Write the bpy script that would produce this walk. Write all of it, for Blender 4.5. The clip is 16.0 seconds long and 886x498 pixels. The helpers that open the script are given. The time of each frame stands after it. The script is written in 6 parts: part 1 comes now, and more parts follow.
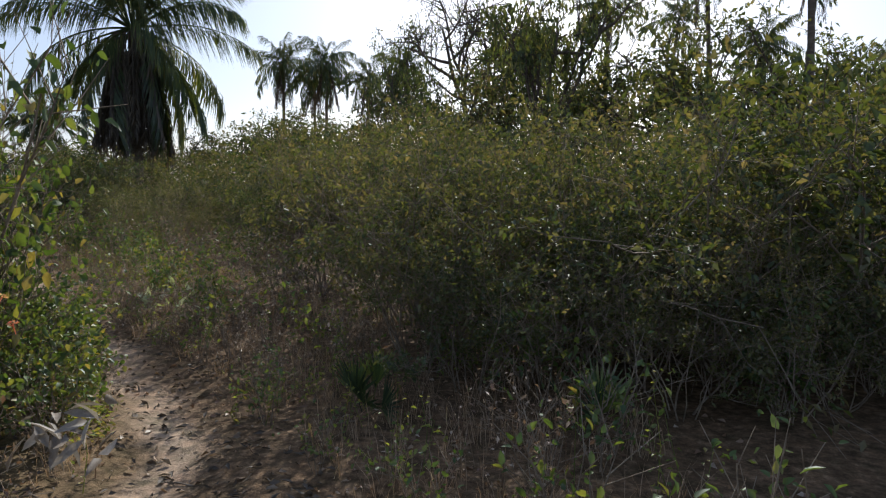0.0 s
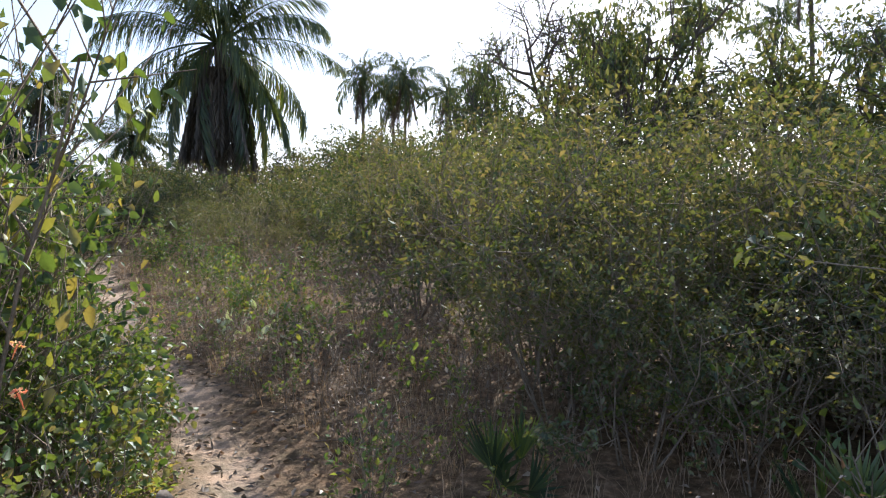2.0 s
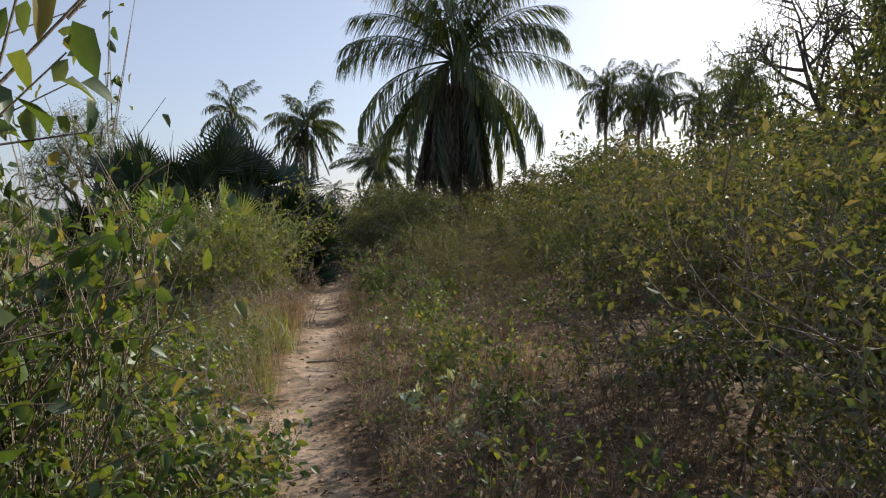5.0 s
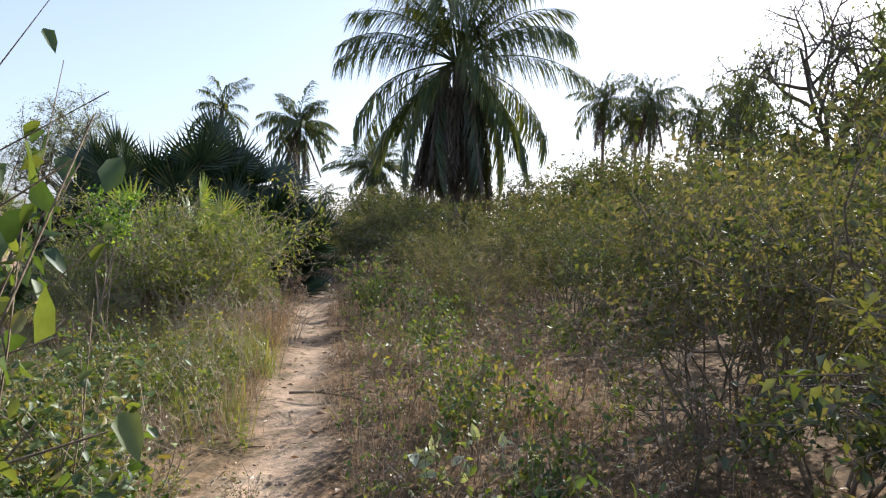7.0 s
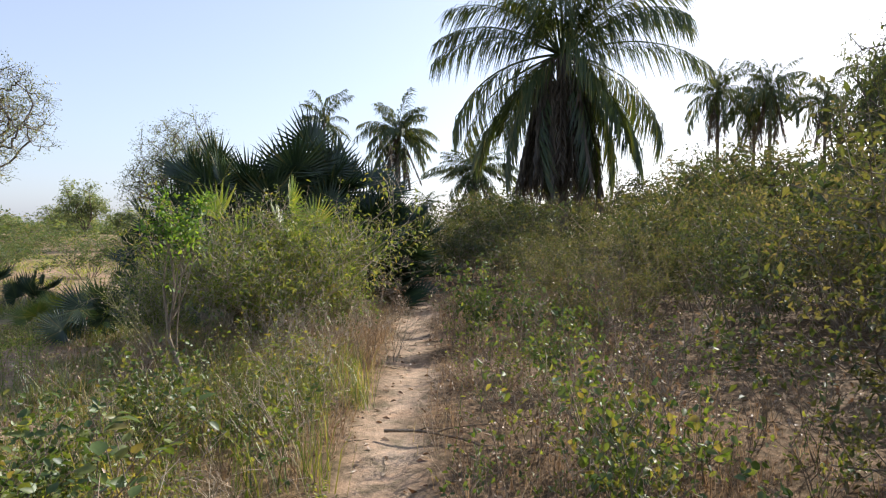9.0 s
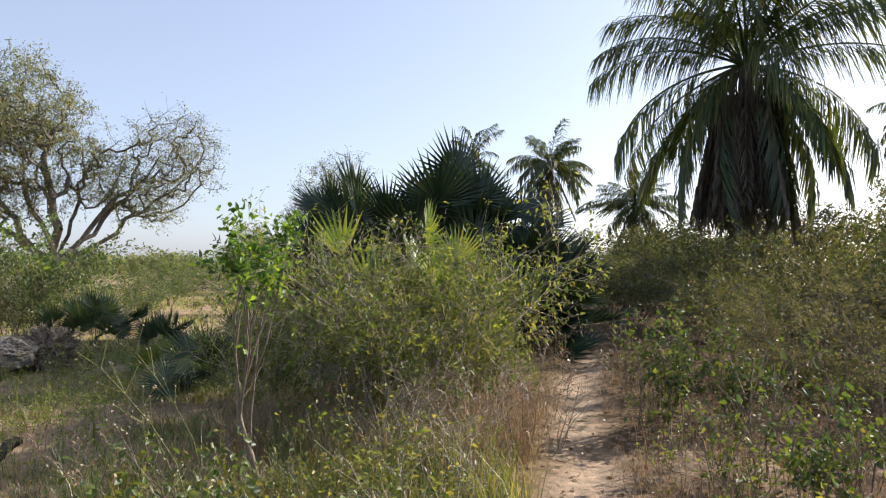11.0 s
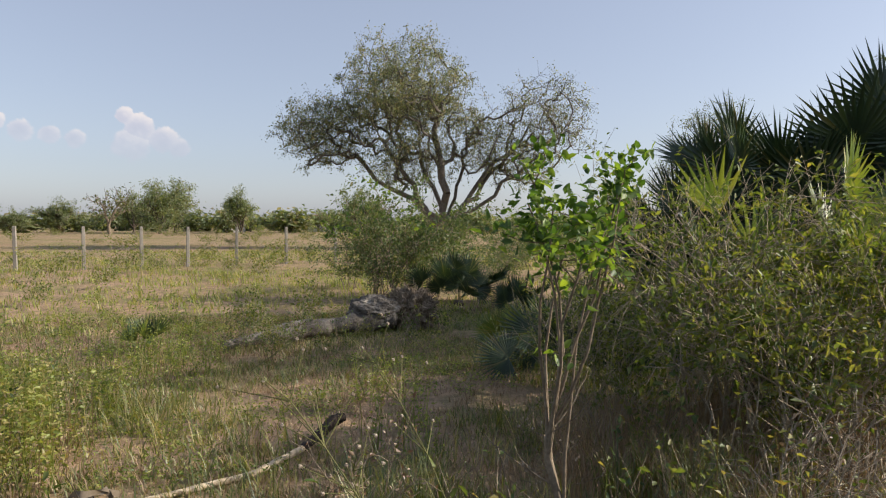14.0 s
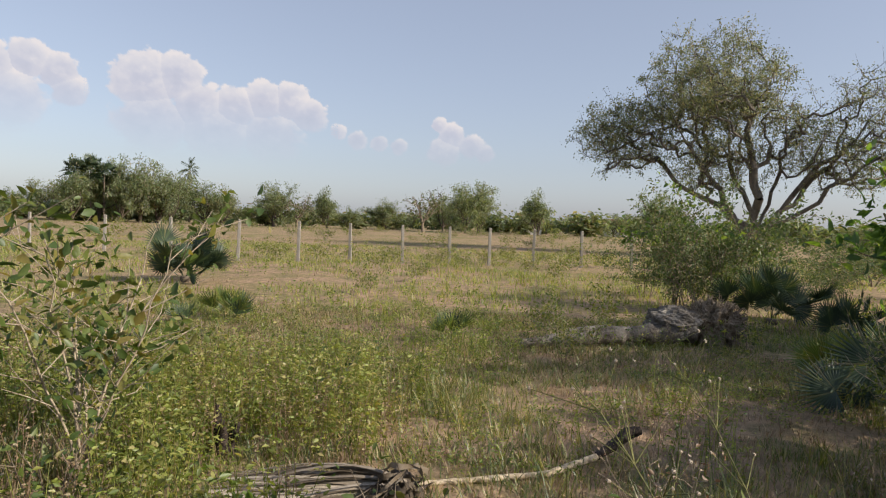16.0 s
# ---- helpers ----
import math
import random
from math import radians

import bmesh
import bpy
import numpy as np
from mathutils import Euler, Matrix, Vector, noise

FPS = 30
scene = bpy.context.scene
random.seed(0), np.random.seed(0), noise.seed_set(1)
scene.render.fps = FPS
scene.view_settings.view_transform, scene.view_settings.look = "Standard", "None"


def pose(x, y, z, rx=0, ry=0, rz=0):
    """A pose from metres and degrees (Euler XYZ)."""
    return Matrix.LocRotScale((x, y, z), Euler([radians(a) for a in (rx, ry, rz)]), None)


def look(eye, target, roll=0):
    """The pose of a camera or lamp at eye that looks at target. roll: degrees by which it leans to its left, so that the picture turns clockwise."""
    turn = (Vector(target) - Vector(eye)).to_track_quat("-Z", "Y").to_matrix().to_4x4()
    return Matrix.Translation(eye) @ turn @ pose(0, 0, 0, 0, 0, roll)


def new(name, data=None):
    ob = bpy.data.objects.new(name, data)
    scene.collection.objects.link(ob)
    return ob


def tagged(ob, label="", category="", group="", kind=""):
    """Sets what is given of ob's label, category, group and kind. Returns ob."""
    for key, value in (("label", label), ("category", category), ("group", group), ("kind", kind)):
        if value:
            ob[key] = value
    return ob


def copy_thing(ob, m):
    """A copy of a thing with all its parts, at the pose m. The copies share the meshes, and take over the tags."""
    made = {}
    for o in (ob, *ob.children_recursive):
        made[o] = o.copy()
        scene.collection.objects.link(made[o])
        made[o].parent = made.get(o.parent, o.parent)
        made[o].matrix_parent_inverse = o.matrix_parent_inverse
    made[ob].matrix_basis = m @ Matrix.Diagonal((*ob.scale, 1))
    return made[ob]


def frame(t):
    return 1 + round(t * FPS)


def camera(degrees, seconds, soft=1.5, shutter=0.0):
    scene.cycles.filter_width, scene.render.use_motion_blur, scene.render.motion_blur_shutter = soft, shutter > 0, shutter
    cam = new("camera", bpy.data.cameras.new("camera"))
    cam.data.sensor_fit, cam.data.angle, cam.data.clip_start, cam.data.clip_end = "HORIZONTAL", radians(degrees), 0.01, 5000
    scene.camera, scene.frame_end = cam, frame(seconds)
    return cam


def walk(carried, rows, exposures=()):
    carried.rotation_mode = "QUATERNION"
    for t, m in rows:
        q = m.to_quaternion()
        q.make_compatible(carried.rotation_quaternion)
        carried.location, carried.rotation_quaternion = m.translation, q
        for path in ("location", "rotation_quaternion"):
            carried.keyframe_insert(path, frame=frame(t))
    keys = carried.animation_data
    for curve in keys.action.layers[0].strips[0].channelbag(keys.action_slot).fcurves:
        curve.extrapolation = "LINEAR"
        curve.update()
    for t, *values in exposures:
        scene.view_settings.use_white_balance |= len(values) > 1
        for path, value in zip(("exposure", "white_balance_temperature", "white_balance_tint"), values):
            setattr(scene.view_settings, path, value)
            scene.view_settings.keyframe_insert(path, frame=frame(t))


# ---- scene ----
cam = camera(65.74, 16.0, 1.2)
# seconds, x, y, z, yaw, pitch, roll
ROWS = [
    (0, -0.000, 0.000, 1.520, -1.19, -5.36, 0.79),
    (0.5, -0.121, 0.222, 1.504, 1.76, -1.79, 1.48),
    (1, -0.224, 0.488, 1.485, 4.03, -1.71, -0.46),
    (1.5, -0.308, 0.826, 1.472, 8.76, -3.47, -0.29),
    (2, -0.442, 1.180, 1.456, 5.01, -4.16, 0.60),
    (2.5, -0.501, 1.524, 1.471, 8.13, -1.81, -0.07),
    (3, -0.520, 1.867, 1.483, 9.37, -3.09, -0.71),
    (3.5, -0.592, 2.188, 1.483, 9.11, 0.25, 1.92),
    (4, -0.665, 2.515, 1.528, 11.89, -2.13, 1.44),
    (4.5, -0.712, 2.820, 1.560, 23.38, -1.18, -0.62),
    (4.7, -0.750, 2.939, 1.574, 24.39, -2.83, -0.58),
    (6.8, -1.429, 3.967, 1.580, 26.74, -2.12, 0.81),
    (7, -1.491, 4.033, 1.574, 24.05, -2.22, 1.94),
    (7.5, -1.588, 4.244, 1.565, 25.20, -1.59, 1.79),
    (8, -1.681, 4.441, 1.528, 30.50, -2.65, 1.49),
    (8.5, -1.932, 4.741, 1.502, 31.30, -3.02, 2.78),
    (9, -2.144, 5.082, 1.488, 32.58, -1.76, 0.09),
    (9.5, -2.368, 5.458, 1.495, 35.43, -0.38, -0.16),
    (10, -2.722, 5.800, 1.467, 38.20, -1.00, -0.76),
    (10.2, -2.843, 5.975, 1.470, 40.62, -0.13, -1.12),
    (12.3, -4.255, 7.209, 1.462, 48.58, 1.29, 0.81),
    (12.5, -4.318, 7.270, 1.467, 50.33, 0.25, 0.19),
    (13, -4.483, 7.421, 1.481, 60.23, -2.58, 0.47),
    (13.5, -4.551, 7.490, 1.493, 66.64, -2.64, -0.68),
    (14, -4.573, 7.469, 1.489, 75.34, -1.97, 0.28),
    (14.5, -4.594, 7.446, 1.487, 87.57, -1.87, -0.09),
    (15, -4.610, 7.427, 1.487, 97.92, -2.59, 0.11),
    (15.5, -4.616, 7.416, 1.491, 99.64, -1.97, 0.91),
    (16, -4.611, 7.417, 1.494, 99.53, -2.11, 1.98),
]
EXPOSURES = [(0.0, 0.3, 5800, 12), (0.6, 0.05, 5700, 13), (1.5, 1.15, 5600, 13), (3.5, 1.05, 5700, 13), (4.2, 0.5, 6200, 12), (4.7, 0.35, 6200, 12), (7.0, 1.0, 5900, 13), (10.0, 0.9, 6200, 14), (12.5, 0.95, 6300, 14), (14.0, 0.5, 6500, 13), (16.0, 0.42, 6500, 13)]
walk(cam, [(t, pose(x, y, z, 90 + pitch, 0, yaw) @ pose(0, 0, 0, 0, 0, roll)) for t, x, y, z, yaw, pitch, roll in ROWS], EXPOSURES)

# ---- world and sun ----
SUN_YAW, SUN_UP = -11.0, 29.0          # the sun stands ahead and a little to the east of north
world = bpy.data.worlds.new("sky")
scene.world = world
world.use_nodes = True
wn = world.node_tree.nodes
sky = wn.new("ShaderNodeTexSky")
sky.sky_type = "NISHITA"
sky.sun_disc = False
sky.sun_elevation = radians(SUN_UP)
sky.sun_rotation = radians(-SUN_YAW)
sky.air_density, sky.dust_density, sky.ozone_density = 1.0, 1.3, 1.4
hazy = wn.new("ShaderNodeHueSaturation")
hazy.inputs["Saturation"].default_value = 0.72
world.node_tree.links.new(sky.outputs[0], hazy.inputs["Color"])
veil = wn.new("ShaderNodeMix")           # thin even haze over the whole sky
veil.data_type = "RGBA"
veil.inputs[0].default_value = 0.45
veil.inputs[7].default_value = (2.15, 2.5, 3.3, 1)
world.node_tree.links.new(hazy.outputs[0], veil.inputs[6])
world.node_tree.links.new(veil.outputs[2], wn["Background"].inputs[0])
wn["Background"].inputs[1].default_value = 0.125
sun = new("sun", bpy.data.lights.new("sun", "SUN"))
sun.data.energy, sun.data.angle, sun.data.color = 5.0, radians(0.5), (1.0, 0.89, 0.72)
sun_way = Vector((-math.sin(radians(SUN_YAW)) * math.cos(radians(SUN_UP)), math.cos(radians(SUN_YAW)) * math.cos(radians(SUN_UP)), math.sin(radians(SUN_UP))))
sun.matrix_world = look(sun_way * 50, (0, 0, 0))


# ---- materials ----
def ramp(nt, source, stops):
    r = nt.nodes.new("ShaderNodeValToRGB")
    while len(r.color_ramp.elements) < len(stops):
        r.color_ramp.elements.new(0.5)
    for e, (p, c) in zip(r.color_ramp.elements, stops):
        e.position, e.color = p, (*c, 1)
    nt.links.new(source, r.inputs[0])
    return r.outputs[0]


def noise_node(nt, scale, detail=4.0, rough=0.55, coords=None):
    n = nt.nodes.new("ShaderNodeTexNoise")
    n.inputs["Scale"].default_value, n.inputs["Detail"].default_value, n.inputs["Roughness"].default_value = scale, detail, rough
    if coords:
        nt.links.new(coords, n.inputs["Vector"])
    return n.outputs["Fac"]


def mixed(nt, fac, a, b, mode="MIX"):
    m = nt.nodes.new("ShaderNodeMix")
    m.data_type, m.blend_type = "RGBA", mode
    for value, socket in ((fac, m.inputs[0]), (a, m.inputs[6]), (b, m.inputs[7])):
        if isinstance(value, (int, float)):
            socket.default_value = value
        elif isinstance(value, tuple):
            socket.default_value = (*value, 1)
        else:
            nt.links.new(value, socket)
    return m.outputs[2]


def leaf_material(name, stops, through_light=0.45, gloss=0.035, rough=0.5, warm=(1.5, 1.4, 0.55)):
    """Thin leaves: every leaf has its own hue, light passes through the blade."""
    m = bpy.data.materials.new(name)
    m.use_nodes = True
    nt = m.node_tree
    nt.nodes.remove(nt.nodes["Principled BSDF"])
    geo = nt.nodes.new("ShaderNodeNewGeometry")
    tex = nt.nodes.new("ShaderNodeTexCoord")
    info = nt.nodes.new("ShaderNodeObjectInfo")
    patch = noise_node(nt, 0.9, 2.0, 0.5, tex.outputs["Object"])
    add = nt.nodes.new("ShaderNodeMath")
    add.operation = "MULTIPLY_ADD"
    nt.links.new(patch, add.inputs[0])
    add.inputs[1].default_value = 0.9
    add.inputs[2].default_value = -0.45
    total = nt.nodes.new("ShaderNodeMath")
    total.operation = "ADD"
    nt.links.new(geo.outputs["Random Per Island"], total.inputs[0])
    nt.links.new(add.outputs[0], total.inputs[1])
    shift = nt.nodes.new("ShaderNodeMath")
    shift.operation = "MULTIPLY_ADD"
    nt.links.new(info.outputs["Random"], shift.inputs[0])
    shift.inputs[1].default_value = 0.3
    shift.inputs[2].default_value = -0.15
    last = nt.nodes.new("ShaderNodeMath")
    last.operation, last.use_clamp = "ADD", True
    nt.links.new(total.outputs[0], last.inputs[0])
    nt.links.new(shift.outputs[0], last.inputs[1])
    colour = ramp(nt, last.outputs[0], stops)
    spots = noise_node(nt, 60.0, 2.0, 0.6, tex.outputs["Object"])
    colour = mixed(nt, 0.35, colour, ramp(nt, spots, [(0.3, (0.6, 0.55, 0.4)), (0.7, (1.2, 1.2, 1.2))]), "MULTIPLY")
    diffuse = nt.nodes.new("ShaderNodeBsdfDiffuse")
    nt.links.new(colour, diffuse.inputs[0])
    trans = nt.nodes.new("ShaderNodeBsdfTranslucent")
    nt.links.new(mixed(nt, 1.0, colour, warm, "MULTIPLY"), trans.inputs[0])
    mix = nt.nodes.new("ShaderNodeMixShader")
    mix.inputs[0].default_value = through_light
    nt.links.new(diffuse.outputs[0], mix.inputs[1])
    nt.links.new(trans.outputs[0], mix.inputs[2])
    shine = nt.nodes.new("ShaderNodeBsdfGlossy")
    shine.inputs["Roughness"].default_value = rough
    shine.inputs[0].default_value = (0.9, 0.95, 1.0, 1)
    top = nt.nodes.new("ShaderNodeMixShader")
    top.inputs[0].default_value = gloss
    nt.links.new(mix.outputs[0], top.inputs[1])
    nt.links.new(shine.outputs[0], top.inputs[2])
    nt.links.new(top.outputs[0], nt.nodes["Material Output"].inputs[0])
    return m


def solid_material(name, stops, scale=6.0, fine=40.0, rough=0.85, bump=0.4, stretch=(1, 1, 1)):
    """Rough matter (bark, wood, stone, concrete): two scales of mottling and a bump."""
    m = bpy.data.materials.new(name)
    m.use_nodes = True
    nt = m.node_tree
    b = nt.nodes["Principled BSDF"]
    tex = nt.nodes.new("ShaderNodeTexCoord")
    mp = nt.nodes.new("ShaderNodeMapping")
    mp.inputs["Scale"].default_value = stretch
    nt.links.new(tex.outputs["Object"], mp.inputs[0])
    large = noise_node(nt, scale, 5.0, 0.6, mp.outputs[0])
    small = noise_node(nt, fine, 4.0, 0.65, mp.outputs[0])
    colour = ramp(nt, large, stops)
    colour = mixed(nt, 0.6, colour, ramp(nt, small, [(0.3, (0.45, 0.43, 0.4)), (0.7, (1.3, 1.3, 1.3))]), "MULTIPLY")
    nt.links.new(colour, b.inputs["Base Color"])
    b.inputs["Roughness"].default_value = rough
    b.inputs["Specular IOR Level"].default_value = 0.2
    bn = nt.nodes.new("ShaderNodeBump")
    bn.inputs["Strength"].default_value, bn.inputs["Distance"].default_value = bump, 0.02
    nt.links.new(small, bn.inputs["Height"])
    nt.links.new(bn.outputs[0], b.inputs["Normal"])
    return m


def ground_material():
    """Trodden laterite on the footpath, dry litter beside it, cropped grass and bare earth on the pasture."""
    m = bpy.data.materials.new("ground_soil_and_turf")
    m.use_nodes = True
    nt = m.node_tree
    b = nt.nodes["Principled BSDF"]
    tex = nt.nodes.new("ShaderNodeTexCoord").outputs["Object"]
    att = nt.nodes.new("ShaderNodeAttribute")
    att.attribute_name = "bare"
    lit = nt.nodes.new("ShaderNodeAttribute")
    lit.attribute_name = "litter"
    wide = noise_node(nt, 0.10, 4.0, 0.6, tex)
    mid = noise_node(nt, 0.9, 5.0, 0.65, tex)
    fine = noise_node(nt, 14.0, 6.0, 0.7, tex)
    grit = noise_node(nt, 90.0, 3.0, 0.7, tex)
    turf = ramp(nt, mid, [(0.32, (0.11, 0.14, 0.04)), (0.45, (0.19, 0.18, 0.07)), (0.53, (0.30, 0.225, 0.135)), (0.68, (0.38, 0.27, 0.19))])
    far = ramp(nt, wide, [(0.36, (0.18, 0.19, 0.07)), (0.5, (0.33, 0.235, 0.165)), (0.7, (0.38, 0.265, 0.20))])
    turf = mixed(nt, 0.45, turf, far)
    dirt = ramp(nt, mid, [(0.3, (0.29, 0.205, 0.14)), (0.5, (0.39, 0.295, 0.215)), (0.7, (0.48, 0.385, 0.295))])
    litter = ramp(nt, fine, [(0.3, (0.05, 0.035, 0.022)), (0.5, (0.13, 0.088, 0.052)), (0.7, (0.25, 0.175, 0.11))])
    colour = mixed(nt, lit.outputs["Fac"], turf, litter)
    edge = nt.nodes.new("ShaderNodeMath")
    edge.operation = "MULTIPLY_ADD"
    nt.links.new(fine, edge.inputs[0])
    edge.inputs[1].default_value = 0.7
    edge.inputs[2].default_value = -0.42
    e2 = nt.nodes.new("ShaderNodeMath")
    e2.operation, e2.use_clamp = "ADD", True
    nt.links.new(att.outputs["Fac"], e2.inputs[0])
    nt.links.new(edge.outputs[0], e2.inputs[1])
    colour = mixed(nt, e2.outputs[0], colour, dirt)
    colour = mixed(nt, 0.55, colour, ramp(nt, grit, [(0.3, (0.5, 0.48, 0.45)), (0.65, (1.25, 1.25, 1.25))]), "MULTIPLY")
    tufts = noise_node(nt, 5.5, 7.0, 0.75, tex)
    colour = mixed(nt, 0.75, colour, ramp(nt, tufts, [(0.36, (0.38, 0.44, 0.36)), (0.5, (0.95, 0.95, 0.93)), (0.63, (1.45, 1.36, 1.28))]), "MULTIPLY")
    nt.links.new(colour, b.inputs["Base Color"])
    b.inputs["Roughness"].default_value = 0.95
    b.inputs["Specular IOR Level"].default_value = 0.1
    bn = nt.nodes.new("ShaderNodeBump")
    bn.inputs["Strength"].default_value, bn.inputs["Distance"].default_value = 0.7, 0.03
    nt.links.new(fine, bn.inputs["Height"])
    b2 = nt.nodes.new("ShaderNodeBump")
    b2.inputs["Strength"].default_value, b2.inputs["Distance"].default_value = 0.6, 0.006
    nt.links.new(grit, b2.inputs["Height"])
    nt.links.new(bn.outputs[0], b2.inputs["Normal"])
    nt.links.new(b2.outputs[0], b.inputs["Normal"])
    return m


GROUND = ground_material()
LEAF_THICKET = leaf_material("thicket_leaf", [(0.0, (0.04, 0.06, 0.02)), (0.4, (0.075, 0.1, 0.028)), (0.7, (0.12, 0.13, 0.042)), (0.88, (0.14, 0.13, 0.055)), (1.0, (0.17, 0.14, 0.075))], 0.42, warm=(1.25, 1.2, 0.55))
LEAF_SCRUB = leaf_material("half_dry_scrub_leaf", [(0.0, (0.07, 0.09, 0.028)), (0.4, (0.12, 0.13, 0.042)), (0.75, (0.165, 0.155, 0.065)), (1.0, (0.2, 0.165, 0.09))], 0.45, warm=(1.25, 1.15, 0.55))
LEAF_LANTANA = leaf_material("lantana_leaf", [(0.0, (0.045, 0.085, 0.02)), (0.5, (0.09, 0.14, 0.03)), (0.85, (0.15, 0.185, 0.04)), (1.0, (0.25, 0.21, 0.06))], 0.45, warm=(1.35, 1.25, 0.6))
LEAF_WAYSIDE = leaf_material("wayside_leaf", [(0.0, (0.08, 0.13, 0.022)), (0.45, (0.15, 0.19, 0.042)), (0.8, (0.23, 0.255, 0.058)), (1.0, (0.28, 0.24, 0.07))], 0.55, warm=(1.35, 1.3, 0.6))
LEAF_SAPLING = leaf_material("sapling_leaf", [(0.0, (0.04, 0.09, 0.018)), (0.35, (0.085, 0.155, 0.032)), (0.7, (0.17, 0.265, 0.045)), (1.0, (0.28, 0.37, 0.06))], 0.52, 0.03, 0.5, (1.3, 1.35, 0.55))
LEAF_TREE = leaf_material("tree_leaf", [(0.0, (0.05, 0.075, 0.025)), (0.5, (0.09, 0.115, 0.04)), (0.85, (0.14, 0.16, 0.05)), (1.0, (0.18, 0.17, 0.07))], 0.4)
LEAF_AIRY = leaf_material("airy_tree_leaf", [(0.0, (0.06, 0.10, 0.035)), (0.5, (0.10, 0.15, 0.05)), (0.85, (0.15, 0.19, 0.065)), (1.0, (0.2, 0.19, 0.09))], 0.5, warm=(1.3, 1.25, 0.7))
LEAF_MEADOW = leaf_material("meadow_herb_leaf", [(0.0, (0.09, 0.15, 0.03)), (0.45, (0.22, 0.275, 0.06)), (0.8, (0.33, 0.37, 0.095)), (1.0, (0.38, 0.34, 0.15))], 0.5)
LEAF_CROWN = leaf_material("spreading_tree_leaf", [(0.0, (0.10, 0.14, 0.07)), (0.5, (0.175, 0.21, 0.10)), (0.8, (0.25, 0.275, 0.12)), (1.0, (0.33, 0.29, 0.16))], 0.5, 0.05, 0.5, (1.3, 1.25, 0.8))
LEAF_PALE_GREEN = leaf_material("pale_green_leaf", [(0.0, (0.3, 0.36, 0.22)), (1.0, (0.5, 0.55, 0.4))], 0.35, 0.06)
# Far foliage lightened and greyed in its colour to stand for distance haze.
LEAF_FAR_HAZED = leaf_material("hazed_far_tree_leaf", [(0.0, (0.11, 0.155, 0.085)), (0.4, (0.165, 0.22, 0.11)), (0.75, (0.21, 0.245, 0.135)), (1.0, (0.27, 0.25, 0.18))], 0.52)
LEAF_PALM = leaf_material("coconut_leaflet", [(0.0, (0.04, 0.065, 0.02)), (0.6, (0.07, 0.10, 0.03)), (1.0, (0.15, 0.15, 0.05))], 0.35, 0.04, 0.45)
LEAF_DEAD = leaf_material("dead_palm_leaflet", [(0.0, (0.065, 0.052, 0.04)), (0.6, (0.105, 0.085, 0.063)), (1.0, (0.19, 0.155, 0.115))], 0.12, 0.03, 0.6, (1.1, 1.0, 0.8))
# One fan blade, two colours: a dark one and a copy brightened as sunlit.
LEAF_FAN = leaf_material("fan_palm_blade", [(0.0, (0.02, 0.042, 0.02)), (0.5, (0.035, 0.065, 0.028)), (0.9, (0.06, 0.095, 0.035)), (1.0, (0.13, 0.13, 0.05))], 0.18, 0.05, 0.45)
LEAF_FAN_LIT = leaf_material("sunlit_fan_palm_blade", [(0.0, (0.08, 0.13, 0.03)), (0.6, (0.14, 0.19, 0.035)), (1.0, (0.22, 0.22, 0.06))], 0.4, 0.05, 0.45)
LEAF_DRY = leaf_material("dry_leaf", [(0.0, (0.16, 0.09, 0.05)), (0.5, (0.27, 0.18, 0.10)), (1.0, (0.45, 0.38, 0.30))], 0.25, 0.05, 0.5, (1.1, 1.0, 0.8))
LEAF_PALE = leaf_material("pale_dead_leaf", [(0.0, (0.2, 0.17, 0.14)), (1.0, (0.4, 0.36, 0.31))], 0.2, 0.02, 0.5, (1.0, 1.0, 0.9))
LEAF_STRAW = leaf_material("bleached_blade", [(0.0, (0.13, 0.105, 0.08)), (0.5, (0.34, 0.30, 0.25)), (1.0, (0.60, 0.55, 0.47))], 0.2, 0.03, 0.5, (1.0, 1.0, 0.9))
GRASS_GREEN = leaf_material("green_grass", [(0.0, (0.07, 0.11, 0.02)), (0.45, (0.155, 0.185, 0.042)), (0.8, (0.28, 0.265, 0.085)), (1.0, (0.44, 0.36, 0.18))], 0.42, 0.05)
GRASS_DRY = leaf_material("dry_grass", [(0.0, (0.22, 0.15, 0.09)), (0.5, (0.34, 0.245, 0.155)), (0.85, (0.40, 0.29, 0.18)), (1.0, (0.50, 0.42, 0.27))], 0.4, 0.04, 0.6, (1.1, 1.0, 0.8))
PETAL = leaf_material("lantana_petal", [(0.0, (0.75, 0.25, 0.12)), (0.5, (0.8, 0.42, 0.25)), (1.0, (0.85, 0.65, 0.2))], 0.4, 0.03, 0.5, (1.1, 1.0, 0.9))
BARK_TWIG = solid_material("twig_bark", [(0.3, (0.13, 0.10, 0.07)), (0.7, (0.30, 0.25, 0.19))], 8, 60)
BARK_PALE = solid_material("pale_twig_bark", [(0.3, (0.26, 0.21, 0.15)), (0.7, (0.46, 0.40, 0.31))], 8, 60)
BARK_OLIVE = solid_material("green_stalk_rind", [(0.3, (0.12, 0.13, 0.05)), (0.7, (0.24, 0.23, 0.10))], 8, 60)
BARK_DARK = solid_material("tree_bark", [(0.3, (0.06, 0.05, 0.04)), (0.7, (0.15, 0.12, 0.095))], 3, 22, 0.9, 0.7, (1, 1, 0.3))
BARK_GREY = solid_material("grey_tree_bark", [(0.3, (0.10, 0.088, 0.076)), (0.7, (0.22, 0.195, 0.165))], 3, 22, 0.9, 0.7, (1, 1, 0.3))
